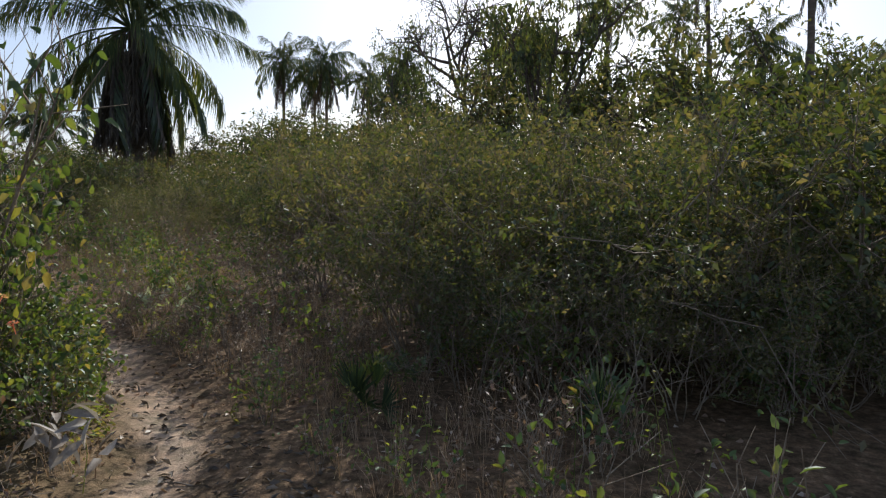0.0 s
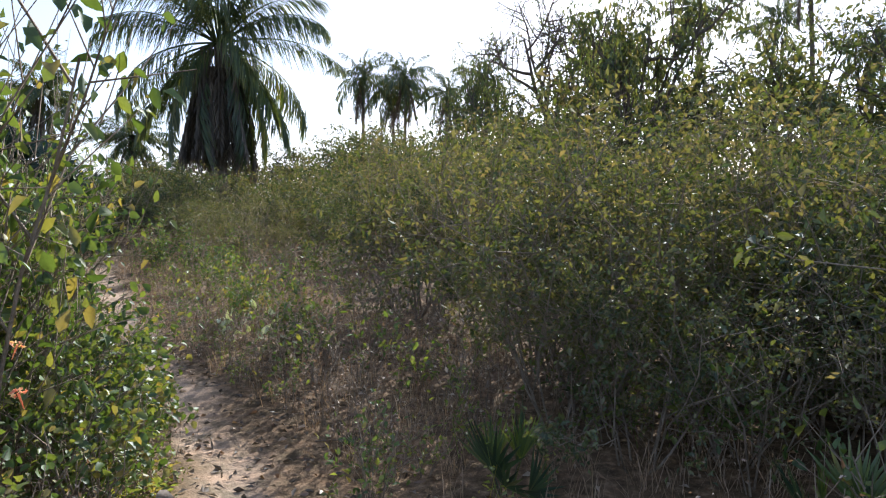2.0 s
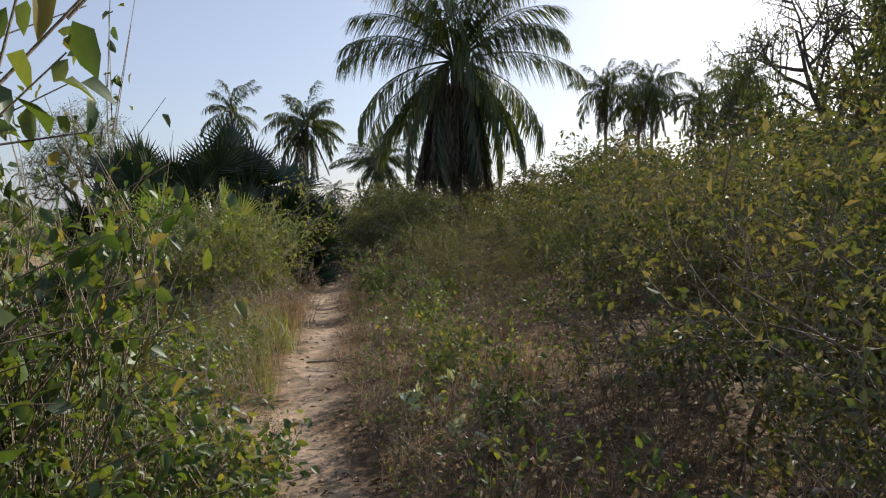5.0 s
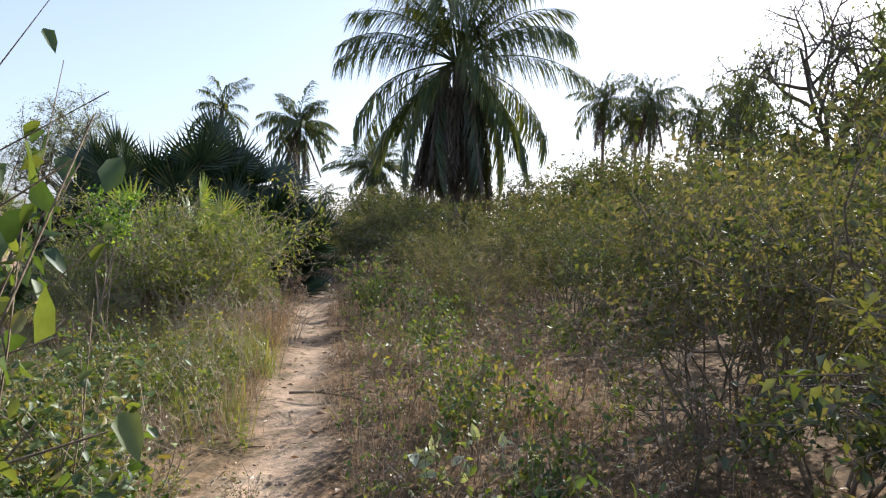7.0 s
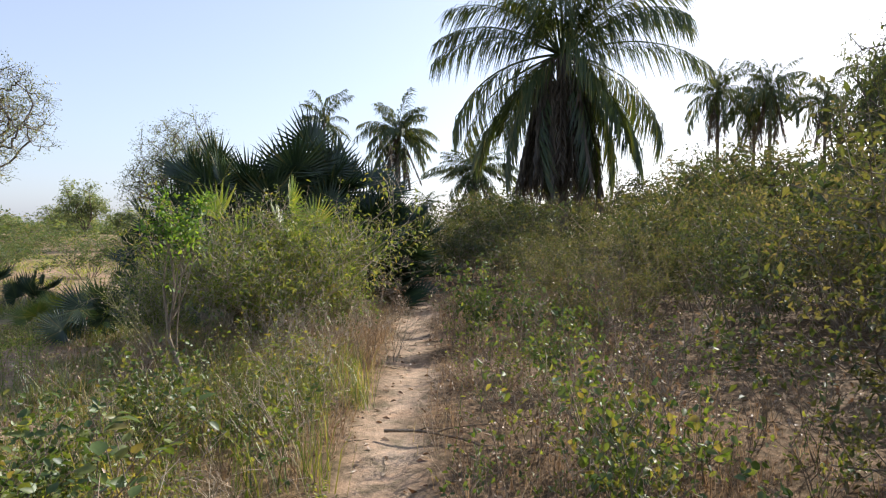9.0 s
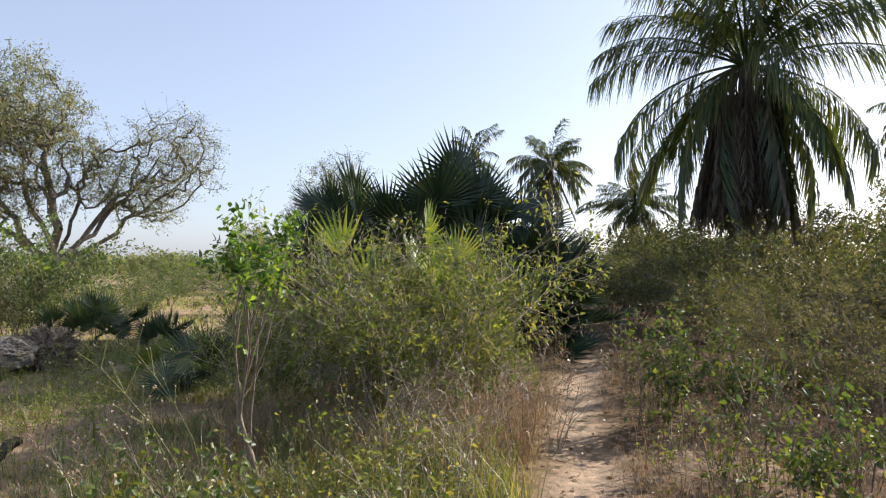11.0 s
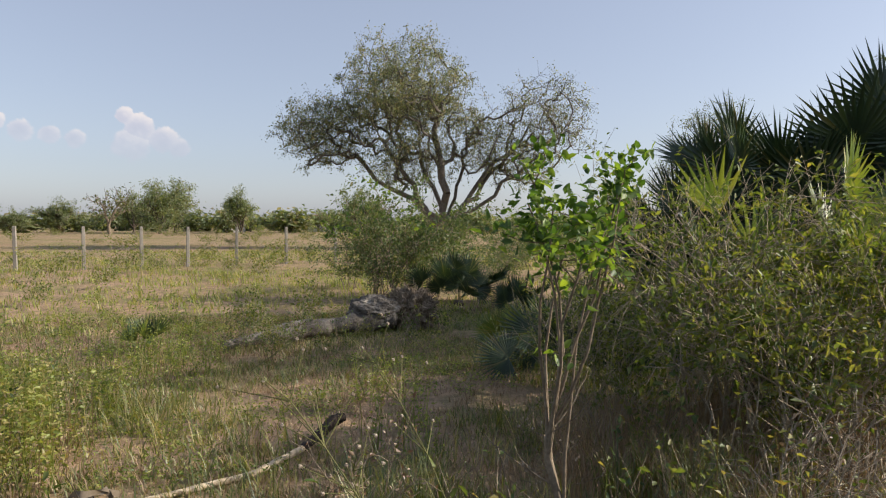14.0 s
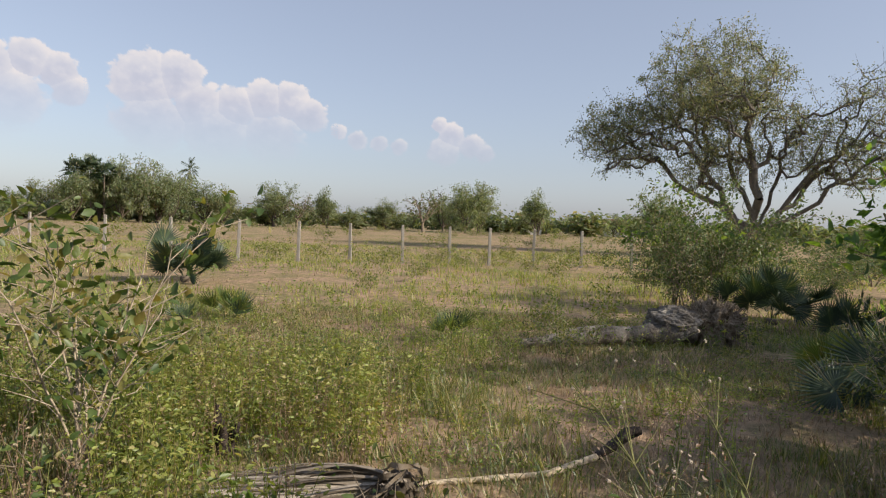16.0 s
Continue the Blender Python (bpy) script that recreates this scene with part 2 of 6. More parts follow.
BARK_PALM = solid_material("palm_bark", [(0.3, (0.09, 0.075, 0.06)), (0.7, (0.19, 0.16, 0.125))], 2, 18, 0.9, 0.7, (1, 1, 4))
LOG_WOOD = solid_material("weathered_log_wood", [(0.3, (0.07, 0.06, 0.052)), (0.5, (0.17, 0.155, 0.135)), (0.72, (0.33, 0.305, 0.265))], 5, 30, 0.9, 1.0, (1, 1, 1))
PALE_STICK = solid_material("bleached_rachis", [(0.3, (0.40, 0.32, 0.22)), (0.7, (0.62, 0.53, 0.40))], 5, 40, 0.7, 0.3)
DARK_WOOD = solid_material("charred_stump_wood", [(0.3, (0.025, 0.02, 0.018)), (0.7, (0.07, 0.055, 0.045))], 8, 50)
CONCRETE = solid_material("post_concrete", [(0.3, (0.20, 0.19, 0.17)), (0.7, (0.34, 0.32, 0.29))], 3, 40, 0.9, 0.3)
STONE = solid_material("laterite_pebble", [(0.3, (0.22, 0.14, 0.09)), (0.7, (0.42, 0.31, 0.22))], 20, 90)
WALL_WHITE = solid_material("far_plaster", [(0.3, (0.6, 0.58, 0.54)), (0.7, (0.75, 0.73, 0.7))], 2, 20)
ROOF_TILE = solid_material("far_roof", [(0.3, (0.22, 0.12, 0.08)), (0.7, (0.32, 0.18, 0.12))], 2, 20)


def cloud_material():
    """Far vapour, self-glowing: sunlit heads painted in, greyer below, thinning out into the haze."""
    m = bpy.data.materials.new("self_lit_cloud")
    m.use_nodes = True
    nt = m.node_tree
    nt.nodes.remove(nt.nodes["Principled BSDF"])
    thick = nt.nodes.new("ShaderNodeAttribute")
    thick.attribute_name = "vapour"
    tone = nt.nodes.new("ShaderNodeAttribute")
    tone.attribute_name = "head"
    glow = nt.nodes.new("ShaderNodeEmission")
    nt.links.new(ramp(nt, tone.outputs["Fac"], [(0.0, (0.38, 0.40, 0.47)), (0.45, (0.44, 0.45, 0.51)), (0.8, (0.54, 0.53, 0.55)), (1.0, (0.62, 0.585, 0.57))]), glow.inputs[0])
    clear = nt.nodes.new("ShaderNodeBsdfTransparent")
    mix = nt.nodes.new("ShaderNodeMixShader")
    nt.links.new(thick.outputs["Fac"], mix.inputs[0])
    nt.links.new(clear.outputs[0], mix.inputs[1])
    nt.links.new(glow.outputs[0], mix.inputs[2])
    nt.links.new(mix.outputs[0], nt.nodes["Material Output"].inputs[0])
    return m


CLOUD = cloud_material()


# ---- mesh builders ----
class Build:
    """Gathers triangles as arrays and makes one mesh of them."""

    def __init__(self):
        self.v, self.t, self.n = [], [], 0

    def add(self, verts, tris):
        verts = np.asarray(verts, dtype=np.float64).reshape(-1, 3)
        self.v.append(verts)
        self.t.append(np.asarray(tris, dtype=np.int64).reshape(-1, 3) + self.n)
        self.n += len(verts)

    def mesh(self, name, material, smooth=True):
        me = bpy.data.meshes.new(name)
        v = np.concatenate(self.v)
        t = np.concatenate(self.t)
        me.vertices.add(len(v))
        me.vertices.foreach_set("co", v.ravel())
        me.loops.add(t.size)
        me.loops.foreach_set("vertex_index", t.ravel().astype(np.int32))
        me.polygons.add(len(t))
        me.polygons.foreach_set("loop_start", np.arange(0, t.size, 3, dtype=np.int32))
        me.polygons.foreach_set("loop_total", np.full(len(t), 3, dtype=np.int32))
        me.polygons.foreach_set("use_smooth", np.full(len(t), smooth))
        me.materials.append(material)
        me.update()
        me.validate()
        return me


def unit(a):
    a = np.asarray(a, dtype=np.float64)
    return a / np.maximum(np.linalg.norm(a, axis=-1, keepdims=True), 1e-9)


def tube(b, pts, radii, sides=5, cap=False):
    """A tapered tube along a line of points."""
    pts = np.asarray(pts, dtype=np.float64)
    radii = np.asarray(radii, dtype=np.float64)
    d = unit(np.gradient(pts, axis=0))
    ref = np.array([0.31, 0.95, 0.05]) if abs(d[0][2]) > 0.7 else np.array([0.05, 0.1, 1.0])
    u = unit(np.cross(d, ref))
    w = np.cross(d, u)
    a = np.linspace(0, 2 * np.pi, sides, endpoint=False)
    ring = pts[:, None, :] + radii[:, None, None] * (np.cos(a)[None, :, None] * u[:, None, :] + np.sin(a)[None, :, None] * w[:, None, :])
    tris = []
    for i in range(len(pts) - 1):
        for k in range(sides):
            p, q = i * sides + k, i * sides + (k + 1) % sides
            tris += [(p, q, q + sides), (p, q + sides, p + sides)]
    verts = ring.reshape(-1, 3)
    if cap:
        verts = np.vstack([verts, pts[-1:], pts[:1]])
        n, e = len(pts) * sides, (len(pts) - 1) * sides
        for k in range(sides):
            tris += [(e + k, e + (k + 1) % sides, n), ((k + 1) % sides, k, n + 1)]
    b.add(verts, tris)


def leaves(b, rng, pos, way, length, width, fold=0.25, sag=0.15, four=False):
    """Many folded leaf blades at once."""
    n = len(pos)
    way = unit(way)
    side = unit(np.cross(way, rng.normal(0, 1, (n, 3)) + np.array([0, 0, 1.2])))
    up = np.cross(side, way)
    length = np.broadcast_to(length, (n,))[:, None]
    width = np.broadcast_to(width, (n,))[:, None]
    if four:
        mid = pos + way * length * 0.5
        quarter = pos + way * length * 0.3
        far = pos + way * length * 0.7
        tip = pos + way * length - up * length * sag
        vs = np.stack([pos, quarter + side * width * 0.5 + up * width * fold, far + side * width * 0.38 + up * width * fold * 0.6 - up * length * sag * 0.4,
                       tip, far - side * width * 0.38 + up * width * fold * 0.6 - up * length * sag * 0.4, quarter - side * width * 0.5 + up * width * fold,
                       mid - up * length * sag * 0.15], 1)
        base = np.array([(0, 1, 6), (1, 2, 6), (2, 3, 6), (3, 4, 6), (4, 5, 6), (5, 0, 6)])
        k = 7
    else:
        mid = pos + way * length * 0.42
        tip = pos + way * length - up * length * sag
        vs = np.stack([pos, mid + side * width * 0.5 + up * width * fold, tip, mid - side * width * 0.5 + up * width * fold], 1)
        base = np.array([(0, 1, 2), (0, 2, 3)])
        k = 4
    tris = (np.arange(n) * k)[:, None, None] + base[None]
    b.add(vs.reshape(-1, 3), tris.reshape(-1, 3))


def grow(rng, start, way, length, radius, depth, out, bend=0.25, kids=(4, 6), shrink=0.55, spread=0.8, rise=0.15, steps=5):
    """Branches of branches: fills out with (points, radii, depth)."""
    pts, d = [np.array(start, dtype=np.float64)], unit(np.array(way, dtype=np.float64))
    for i in range(steps):
        d = unit(d + rng.normal(0, bend, 3) * 0.6 + np.array([0, 0, rise * 0.35]))
        pts.append(pts[-1] + d * length / steps)
    pts = np.array(pts)
    out.append((pts, np.linspace(radius, radius * 0.45, len(pts)), depth))
    if depth <= 0:
        return
    n = rng.integers(kids[0], kids[1] + 1)
    for k in range(n):
        f = 0.3 + 0.7 * (k + rng.random()) / n
        i = min(int(f * steps), steps - 1)
        p = pts[i] + (pts[i + 1] - pts[i]) * (f * steps - i if f < 1 else 1)
        dd = unit(pts[i + 1] - pts[i])
        side = unit(np.cross(dd, rng.normal(0, 1, 3)))
        way2 = unit(dd * (1 - spread * 0.45) + side * spread)
        grow(rng, p, way2, length * shrink * (0.7 + 0.6 * rng.random()), radius * 0.55, depth - 1, out, bend, kids, shrink, spread, rise, max(3, steps - 1))


def part(name, me, parent, label="", m=None):
    """Links a mesh as one part under its thing."""
    ob = new(name, me)
    ob.parent = parent
    if m is not None:
        ob.matrix_basis = m
    return tagged(ob, label=label) if label else ob


def thing(name, label, category, group="", m=None, kind=""):
    ob = new(name)
    ob.empty_display_size = 0.2
    if m is not None:
        ob.matrix_basis = m
    return tagged(ob, label, category, group, kind)


def spin(x, y, z=0.0, turn=0.0, size=1.0, tall=None):
    return pose(x, y, z, 0, 0, turn) @ Matrix.Diagonal((size, size, tall or size, 1))


def put(ob, x, y, z=0.0, turn=0.0, size=1.0, tall=None, label="", lean=0.0):
    """A further copy of a thing, turned and sized."""
    c = copy_thing(ob, pose(x, y, z, lean, 0, turn))
    c.scale = (size, size, tall or size)
    if label:
        c["label"] = label
    return c


# ---- the lie of the land ----
PATH = np.array([(0.6, -9.0), (-0.1, -4.0), (-0.6, 0.0), (-1.35, 3.2), (-1.85, 4.8), (-2.9, 6.0), (-3.85, 7.15), (-4.6, 8.2), (-5.15, 9.1), (-6.45, 11.15),
                 (-7.75, 13.0), (-8.75, 14.6), (-9.6, 16.2), (-10.6, 18.1), (-13.0, 20.3), (-18.0, 22.6), (-26.0, 25.0)])


def from_path(x, y):
    """Distance from the footpath's middle (to its right: plus) and how far along it."""
    p = np.stack([np.asarray(x, dtype=np.float64).ravel(), np.asarray(y, dtype=np.float64).ravel()], 1)
    best, along, run = np.full(len(p), 1e9), np.zeros(len(p)), 0.0
    sign = np.ones(len(p))
    for a, c in zip(PATH[:-1], PATH[1:]):
        d = c - a
        l = np.hypot(*d)
        k = np.clip(((p - a) @ d) / l ** 2, 0, 1)
        off = p - (a + k[:, None] * d)
        e = np.hypot(off[:, 0], off[:, 1])
        s = np.where(d[0] * off[:, 1] - d[1] * off[:, 0] < 0, 1.0, -1.0)
        m = e < best
        best, along, sign = np.where(m, e, best), np.where(m, run + k * l, along), np.where(m, s, sign)
        run += l
    return best * sign, along


def height(x, y):
    x, y = np.asarray(x, dtype=np.float64), np.asarray(y, dtype=np.float64)
    near = np.exp(-(np.hypot(x + 4, y - 8) / 30) ** 2)
    roll = 0.03 * np.sin(x * 1.1 + 0.6 * y) * np.sin(0.8 * y - 0.3 * x) + 0.018 * np.sin(3.1 * x + 1.7 * y) * np.sin(2.7 * y - 1.3 * x)
    s, _ = from_path(x, y)
    s = s.reshape(x.shape)
    return near * roll - 0.045 * np.exp(-(s / 0.3) ** 2)


def stretch_axis(lo, hi, step, reach):
    inner = np.arange(lo, hi + step / 2, step)
    k = np.geomspace(step * 1.5, reach, 34).cumsum()
    k = k / k[-1] * reach
    return np.concatenate([lo - k[::-1], inner, inner[-1] + k])


gx, gy = stretch_axis(-13.0, 5.0, 0.14, 2600.0), stretch_axis(-2.0, 18.0, 0.14, 2600.0)
XX, YY = np.meshgrid(gx, gy)
ZZ = height(XX, YY)
soil = Build()
nx, ny = len(gx), len(gy)
idx = np.arange(nx * ny).reshape(ny, nx)
quad = np.stack([idx[:-1, :-1], idx[:-1, 1:], idx[1:, 1:], idx[1:, :-1]], -1).reshape(-1, 4)
soil.add(np.stack([XX, YY, ZZ], -1).reshape(-1, 3), np.concatenate([quad[:, [0, 1, 2]], quad[:, [0, 2, 3]]]))
ground = new("ground", soil.mesh("ground", GROUND))
tagged(ground, "dry flat earth with trodden sandy footpath and sparse turf", "ground", kind="structure")
S, A = from_path(XX, YY)
wobble = 0.08 * np.sin(A * 2.3) + 0.05 * np.sin(A * 5.1 + 1)
bare = np.clip(1.15 - np.abs(S + wobble) / (0.21 + 0.13 * np.clip((A - 13) / 4, 0, 1)), 0, 1)
patch = np.exp(-(((XX.ravel() + 5.2) / 0.9) ** 2 + ((YY.ravel() - 11.9) / 0.8) ** 2)) + 0.6 * np.exp(-(((XX.ravel() + 6.2) / 1.0) ** 2 + ((YY.ravel() - 13.6) / 0.8) ** 2))
bare = np.clip(bare + 0.75 * patch, 0, 1)
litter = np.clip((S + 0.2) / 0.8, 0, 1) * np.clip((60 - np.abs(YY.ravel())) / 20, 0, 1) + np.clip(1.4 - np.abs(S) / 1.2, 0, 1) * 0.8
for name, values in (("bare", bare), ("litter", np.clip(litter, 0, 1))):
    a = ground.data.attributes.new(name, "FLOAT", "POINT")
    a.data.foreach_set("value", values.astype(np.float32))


def gz(x, y):
    return float(height(np.array([x]), np.array([y]))[0])


# ---- shrubs ----
def shrub(seed, tall, wide, stems, depth, leaf, leaf_count, bark, green, four=False, low=0.1, droop=0.2, kids=(3, 5), thick=0.014, gather=1.0, ratio=0.5, spread=0.8):
    """Stems and foliage meshes of one bush."""
    rng = np.random.default_rng(seed)
    out = []
    for i in range(stems):
        a = 2 * math.pi * (i + rng.random()) / stems
        lean = wide / tall * (0.25 + 0.75 * rng.random())
        base = (0.12 * wide * math.cos(a), 0.12 * wide * math.sin(a), -0.03)
        way = (lean * math.cos(a), lean * math.sin(a), 1)
        grow(rng, base, way, tall * (0.42 + 0.5 * rng.random()), thick * (0.7 + 0.6 * rng.random()), depth, out, 0.28, kids, 0.52, spread, 0.25, 5)
    wood = Build()
    spots, ways = [], []
    for pts, radii, dep in out:
        few = [0, len(pts) // 2, len(pts) - 1]
        if dep > 1:
            tube(wood, pts, np.maximum(radii, 0.0016), 4)
        else:
            few = few if dep == 1 else [0, len(pts) - 1]
            tube(wood, pts[few], np.maximum(radii[few], 0.0016), 3)
        if dep <= 1:
            n = len(pts)
            k = np.linspace(0.15 if dep == 0 else 0.5, 1, 6 if dep == 0 else 3) * (n - 1)
            i = np.minimum(k.astype(int), n - 2)
            p = pts[i] + (pts[i + 1] - pts[i]) * (k - i)[:, None]
            spots.append(p)
            ways.append(np.repeat(unit(pts[-1] - pts[0])[None], len(p), 0))
    spots, ways = np.concatenate(spots), np.concatenate(ways)
    ok = spots[:, 2] > low * tall
    spots, ways = spots[ok], ways[ok]
    pick = rng.integers(0, len(spots), leaf_count)
    pos = spots[pick] + rng.normal(0, leaf * 0.55 * gather, (leaf_count, 3))
    pos[:, 2] = np.maximum(pos[:, 2], 0.03)
    way = unit(ways[pick] * 0.5 + rng.normal(0, 0.75, (leaf_count, 3)) + np.array([0, 0, -droop]))
    size = leaf * (0.6 + 0.7 * rng.random(leaf_count))
    green_b = Build()
    leaves(green_b, rng, pos, way, size, size * ratio, 0.22, 0.18, four)
    return wood.mesh("branchwork", bark), green_b.mesh("foliage", green)


def bush(meshes, name, label, category, group, x, y, turn=0.0, size=1.0, tall=None):
    ob = thing(name, label, category, group)
    if isinstance(meshes[0], list):
        for stem, twigs in meshes[0]:
            st = part("stem", stem, ob)
            for tw in twigs:
                part("twig", tw, st)
    else:
        tagged(part("branchwork", meshes[0], ob), kind="stuff")
    part("foliage", meshes[1], ob)
    ob.matrix_basis = spin(x, y, gz(x, y), turn, size, tall)
    return ob


def scatter(rng, count, inside, box, gap):
    """Seeded spots in a box that pass a test and keep apart."""
    got = []
    for _ in range(count * 60):
        p = (rng.uniform(box[0], box[1]), rng.uniform(box[2], box[3]))
        if inside(*p) and all((p[0] - q[0]) ** 2 + (p[1] - q[1]) ** 2 > gap * gap for q in got):
            got.append(p)
            if len(got) >= count:
                break
    return got


thicket = [bush(shrub(11, 2.5, 1.5, 8, 3, 0.066, 3000, BARK_TWIG, LEAF_THICKET, kids=(3, 4)), "thicket_shrub", "dense olive-green scrub bush with thin dry twigs", "bush", "thicket", 0.4, 8.2),
           bush(shrub(12, 2.3, 1.7, 8, 3, 0.061, 3400, BARK_TWIG, LEAF_THICKET, kids=(3, 4)), "thicket_shrub", "dense olive-green scrub bush with thin dry twigs", "bush", "thicket", 2.6, 7.4),
           bush(shrub(13, 2.1, 1.5, 9, 3, 0.055, 2900, BARK_TWIG, LEAF_SCRUB, kids=(3, 4)), "thicket_shrub", "half-dry brownish scrub bush with many bare twigs", "bush", "thicket", -1.6, 9.6),
           bush(shrub(14, 2.5, 1.6, 8, 2, 0.095, 1900, BARK_TWIG, LEAF_THICKET, kids=(3, 4), gather=1.8), "thicket_shrub", "dense olive-green scrub bush in the depth of the thicket", "bush", "thicket", 4.5, 11.0),
           bush(shrub(15, 2.3, 1.6, 8, 2, 0.09, 1900, BARK_TWIG, LEAF_SCRUB, kids=(3, 4), gather=1.8), "thicket_shrub", "brownish half-dry scrub bush in the depth of the thicket", "bush", "thicket", 6.0, 12.5)]
rng = np.random.default_rng(5)


def in_thicket(x, y):
    s, a = from_path(np.array([x]), np.array([y]))
    edge = 2.4 + 0.4 * math.sin(a[0] * 1.3)
    if a[0] > 23:
        edge = 1.7
    return edge < s[0] < 15 and y > 5.3 + max(0, -x) * 0.25 and y < 27 and x > -17 and x < 13 and math.hypot(x + 10.6, y - 25.2) > 1.6


spots = scatter(rng, 24, lambda x, y: in_thicket(x, y) and y < 8.2 and x > -2.2, (-2.2, 8, 5, 8.2), 0.8)
spots += scatter(rng, 100, in_thicket, (-17, 13, 4, 27), 1.15)
for i, (x, y) in enumerate(spots):
    s, a = from_path(np.array([x]), np.array([y]))
    rear = min(1.0, max(0.0, (s[0] - 2.4) / 3.0))
    src = thicket[rng.choice([0, 1, 1, 2])] if rear > 0.3 else thicket[rng.choice([1, 2, 2])]
    if s[0] > 5.5 or a[0] > 26:
        src = thicket[rng.choice([3, 3, 4])]
    size = (0.5 + 0.48 * rear if x < -1.8 else 0.82 + 0.18 * rear) * rng.uniform(0.88, 1.12)
    if a[0] > 24:
        size *= 1.1
    put(src, x, y, gz(x, y), rng.uniform(0, 360), size, size * rng.uniform(0.85, 1.08))

for x, y in scatter(rng, 26, lambda x, y: from_path(np.array([x]), np.array([y]))[0][0] > 1.5 and math.hypot(x - 1.0, y - 4.1) > 0.75 and math.hypot(x + 0.4, y - 4.5) > 0.7, (-0.2, 5.2, 4.3, 5.9), 0.5):
    size = rng.uniform(0.42, 0.66)
    put(thicket[rng.choice([0, 1, 2])], x, y, gz(x, y), rng.uniform(0, 360), size, size * rng.uniform(0.8, 1.1), "low dark scrub bush at the foot of the thicket")

# round the foot of the large palm and where the path turns out of sight
for x, y, k in ((-9.4, 19.6, 0.8), (-10.3, 20.4, 0.85), (-11.6, 21.0, 0.85), (-12.9, 21.8, 0.85), (-8.6, 18.9, 0.75), (-9.2, 21.4, 0.9), (-10.5, 22.9, 0.9), (-12.0, 23.6, 0.9), (-9.0, 23.8, 0.95), (-13.6, 23.2, 0.9), (-15.2, 22.9, 0.8), (-8.1, 17.8, 0.6), (-16.5, 24.5, 0.9), (-14.4, 25.6, 0.9), (-18.5, 24.6, 0.8)):
    put(thicket[rng.choice([0, 3, 3, 4])], x, y, 0, rng.uniform(0, 360), k, k * rng.uniform(0.9, 1.05))

# left of the path, where the walk begins
lantana = bush(shrub(21, 1.75, 0.5, 8, 2, 0.066, 900, BARK_TWIG, LEAF_LANTANA, True, 0.12, 0.35, (4, 6), 0.010, 1.0, 0.6, 0.6), "lantana_bush", "leafy lantana bush with orange and pink flower heads", "bush", "lantana beside the path", -2.5, 3.6, 20, 1.05, 1.35)
lantana_2 = bush(shrub(22, 1.5, 0.45, 9, 2, 0.064, 860, BARK_TWIG, LEAF_LANTANA, True, 0.12, 0.35, (4, 6), 0.010, 1.0, 0.6, 0.6), "lantana_bush", "sunlit yellow-green lantana bush with arching stems", "bush", "lantana beside the path", -3.35, 4.4, 80)
put(lantana, -3.3, 3.5, 0, 140, 1.0, 1.25)
put(lantana_2, -3.2, 2.7, 0, 200, 1.0)
put(lantana_2, -2.2, 3.05, 0, 260, 0.6, 0.58)
low_lantana = bush(shrub(23, 1.5, 0.5, 8, 2, 0.095, 620, BARK_TWIG, LEAF_LANTANA, True, 0.12, 0.35, (3, 4), 0.012, 1.0, 0.6, 0.6), "low_shrub", "low sunlit yellow-green leafy shrub beside the path", "bush", "low shrubs", -4.1, 5.1, 10, 0.55, 0.45)
put(lantana, -4.2, 4.4, 0, 250, 0.9)
put(low_lantana, -4.4, 6.2, 0, 100, 0.6, 0.42)
put(low_lantana, -5.2, 6.5, 0, 300, 0.6, 0.4)
put(low_lantana, -5.3, 5.4, 0, 330, 0.6, 0.45)
for x, y, k, tall, src in ((-2.85, 4.3, 0.72, 1.05, lantana_2), (-2.45, 4.05, 0.6, 0.62, lantana_2), (-3.15, 4.65, 0.7, 0.95, lantana), (-3.05, 4.95, 0.6, 0.5, lantana), (-2.35, 4.5, 0.5, 0.42, low_lantana), (-2.7, 4.95, 0.55, 0.48, low_lantana), (-3.15, 5.5, 0.6, 0.5, low_lantana), (-4.15, 5.9, 0.6, 0.48, low_lantana),
                           (-2.12, 3.8, 0.5, 0.42, low_lantana), (-3.5, 5.6, 0.5, 0.42, low_lantana), (-2.75, 3.75, 0.9, 1.0, lantana_2)):
    put(src, x, y, gz(x, y), 70 * x, k, tall)
for x, y, k in ((-6.5, 12.55, 0.6), (-6.0, 12.9, 0.5), (-7.2, 14.0, 0.5), (-5.7, 13.9, 0.45), (-5.2, 13.6, 0.4), (2.4, 4.5, 0.45), (-3.0, 8.0, 0.45), (-3.5, 8.9, 0.4), (-2.3, 7.3, 0.4), (-4.6, 10.9, 0.4), (-5.9, 7.75, 0.4), (-5.6, 6.9, 0.36), (-6.4, 8.0, 0.4), (-5.1, 6.3, 0.42), (-4.6, 5.9, 0.4)):
    put(low_lantana, x, y, gz(x, y), rng.uniform(0, 360), k, k * 1.05)

# the broad bush on the path's left bend
wayside = bush(shrub(31, 1.75, 1.15, 12, 3, 0.055, 4300, BARK_PALE, LEAF_WAYSIDE, False, 0.3, 0.45, (4, 5), 0.011, 1.0, 0.42), "wayside_bush", "twiggy sunlit bush with small yellow-green hanging leaves", "bush", "bushes at the bend", -7.75, 10.45)
wayside_2 = bush(shrub(32, 1.7, 1.1, 12, 3, 0.052, 3900, BARK_PALE, LEAF_WAYSIDE, False, 0.28, 0.45, (4, 5), 0.011, 1.0, 0.42), "wayside_bush", "twiggy sunlit bush with small yellow-green hanging leaves", "bush", "bushes at the bend", -8.7, 10.55)
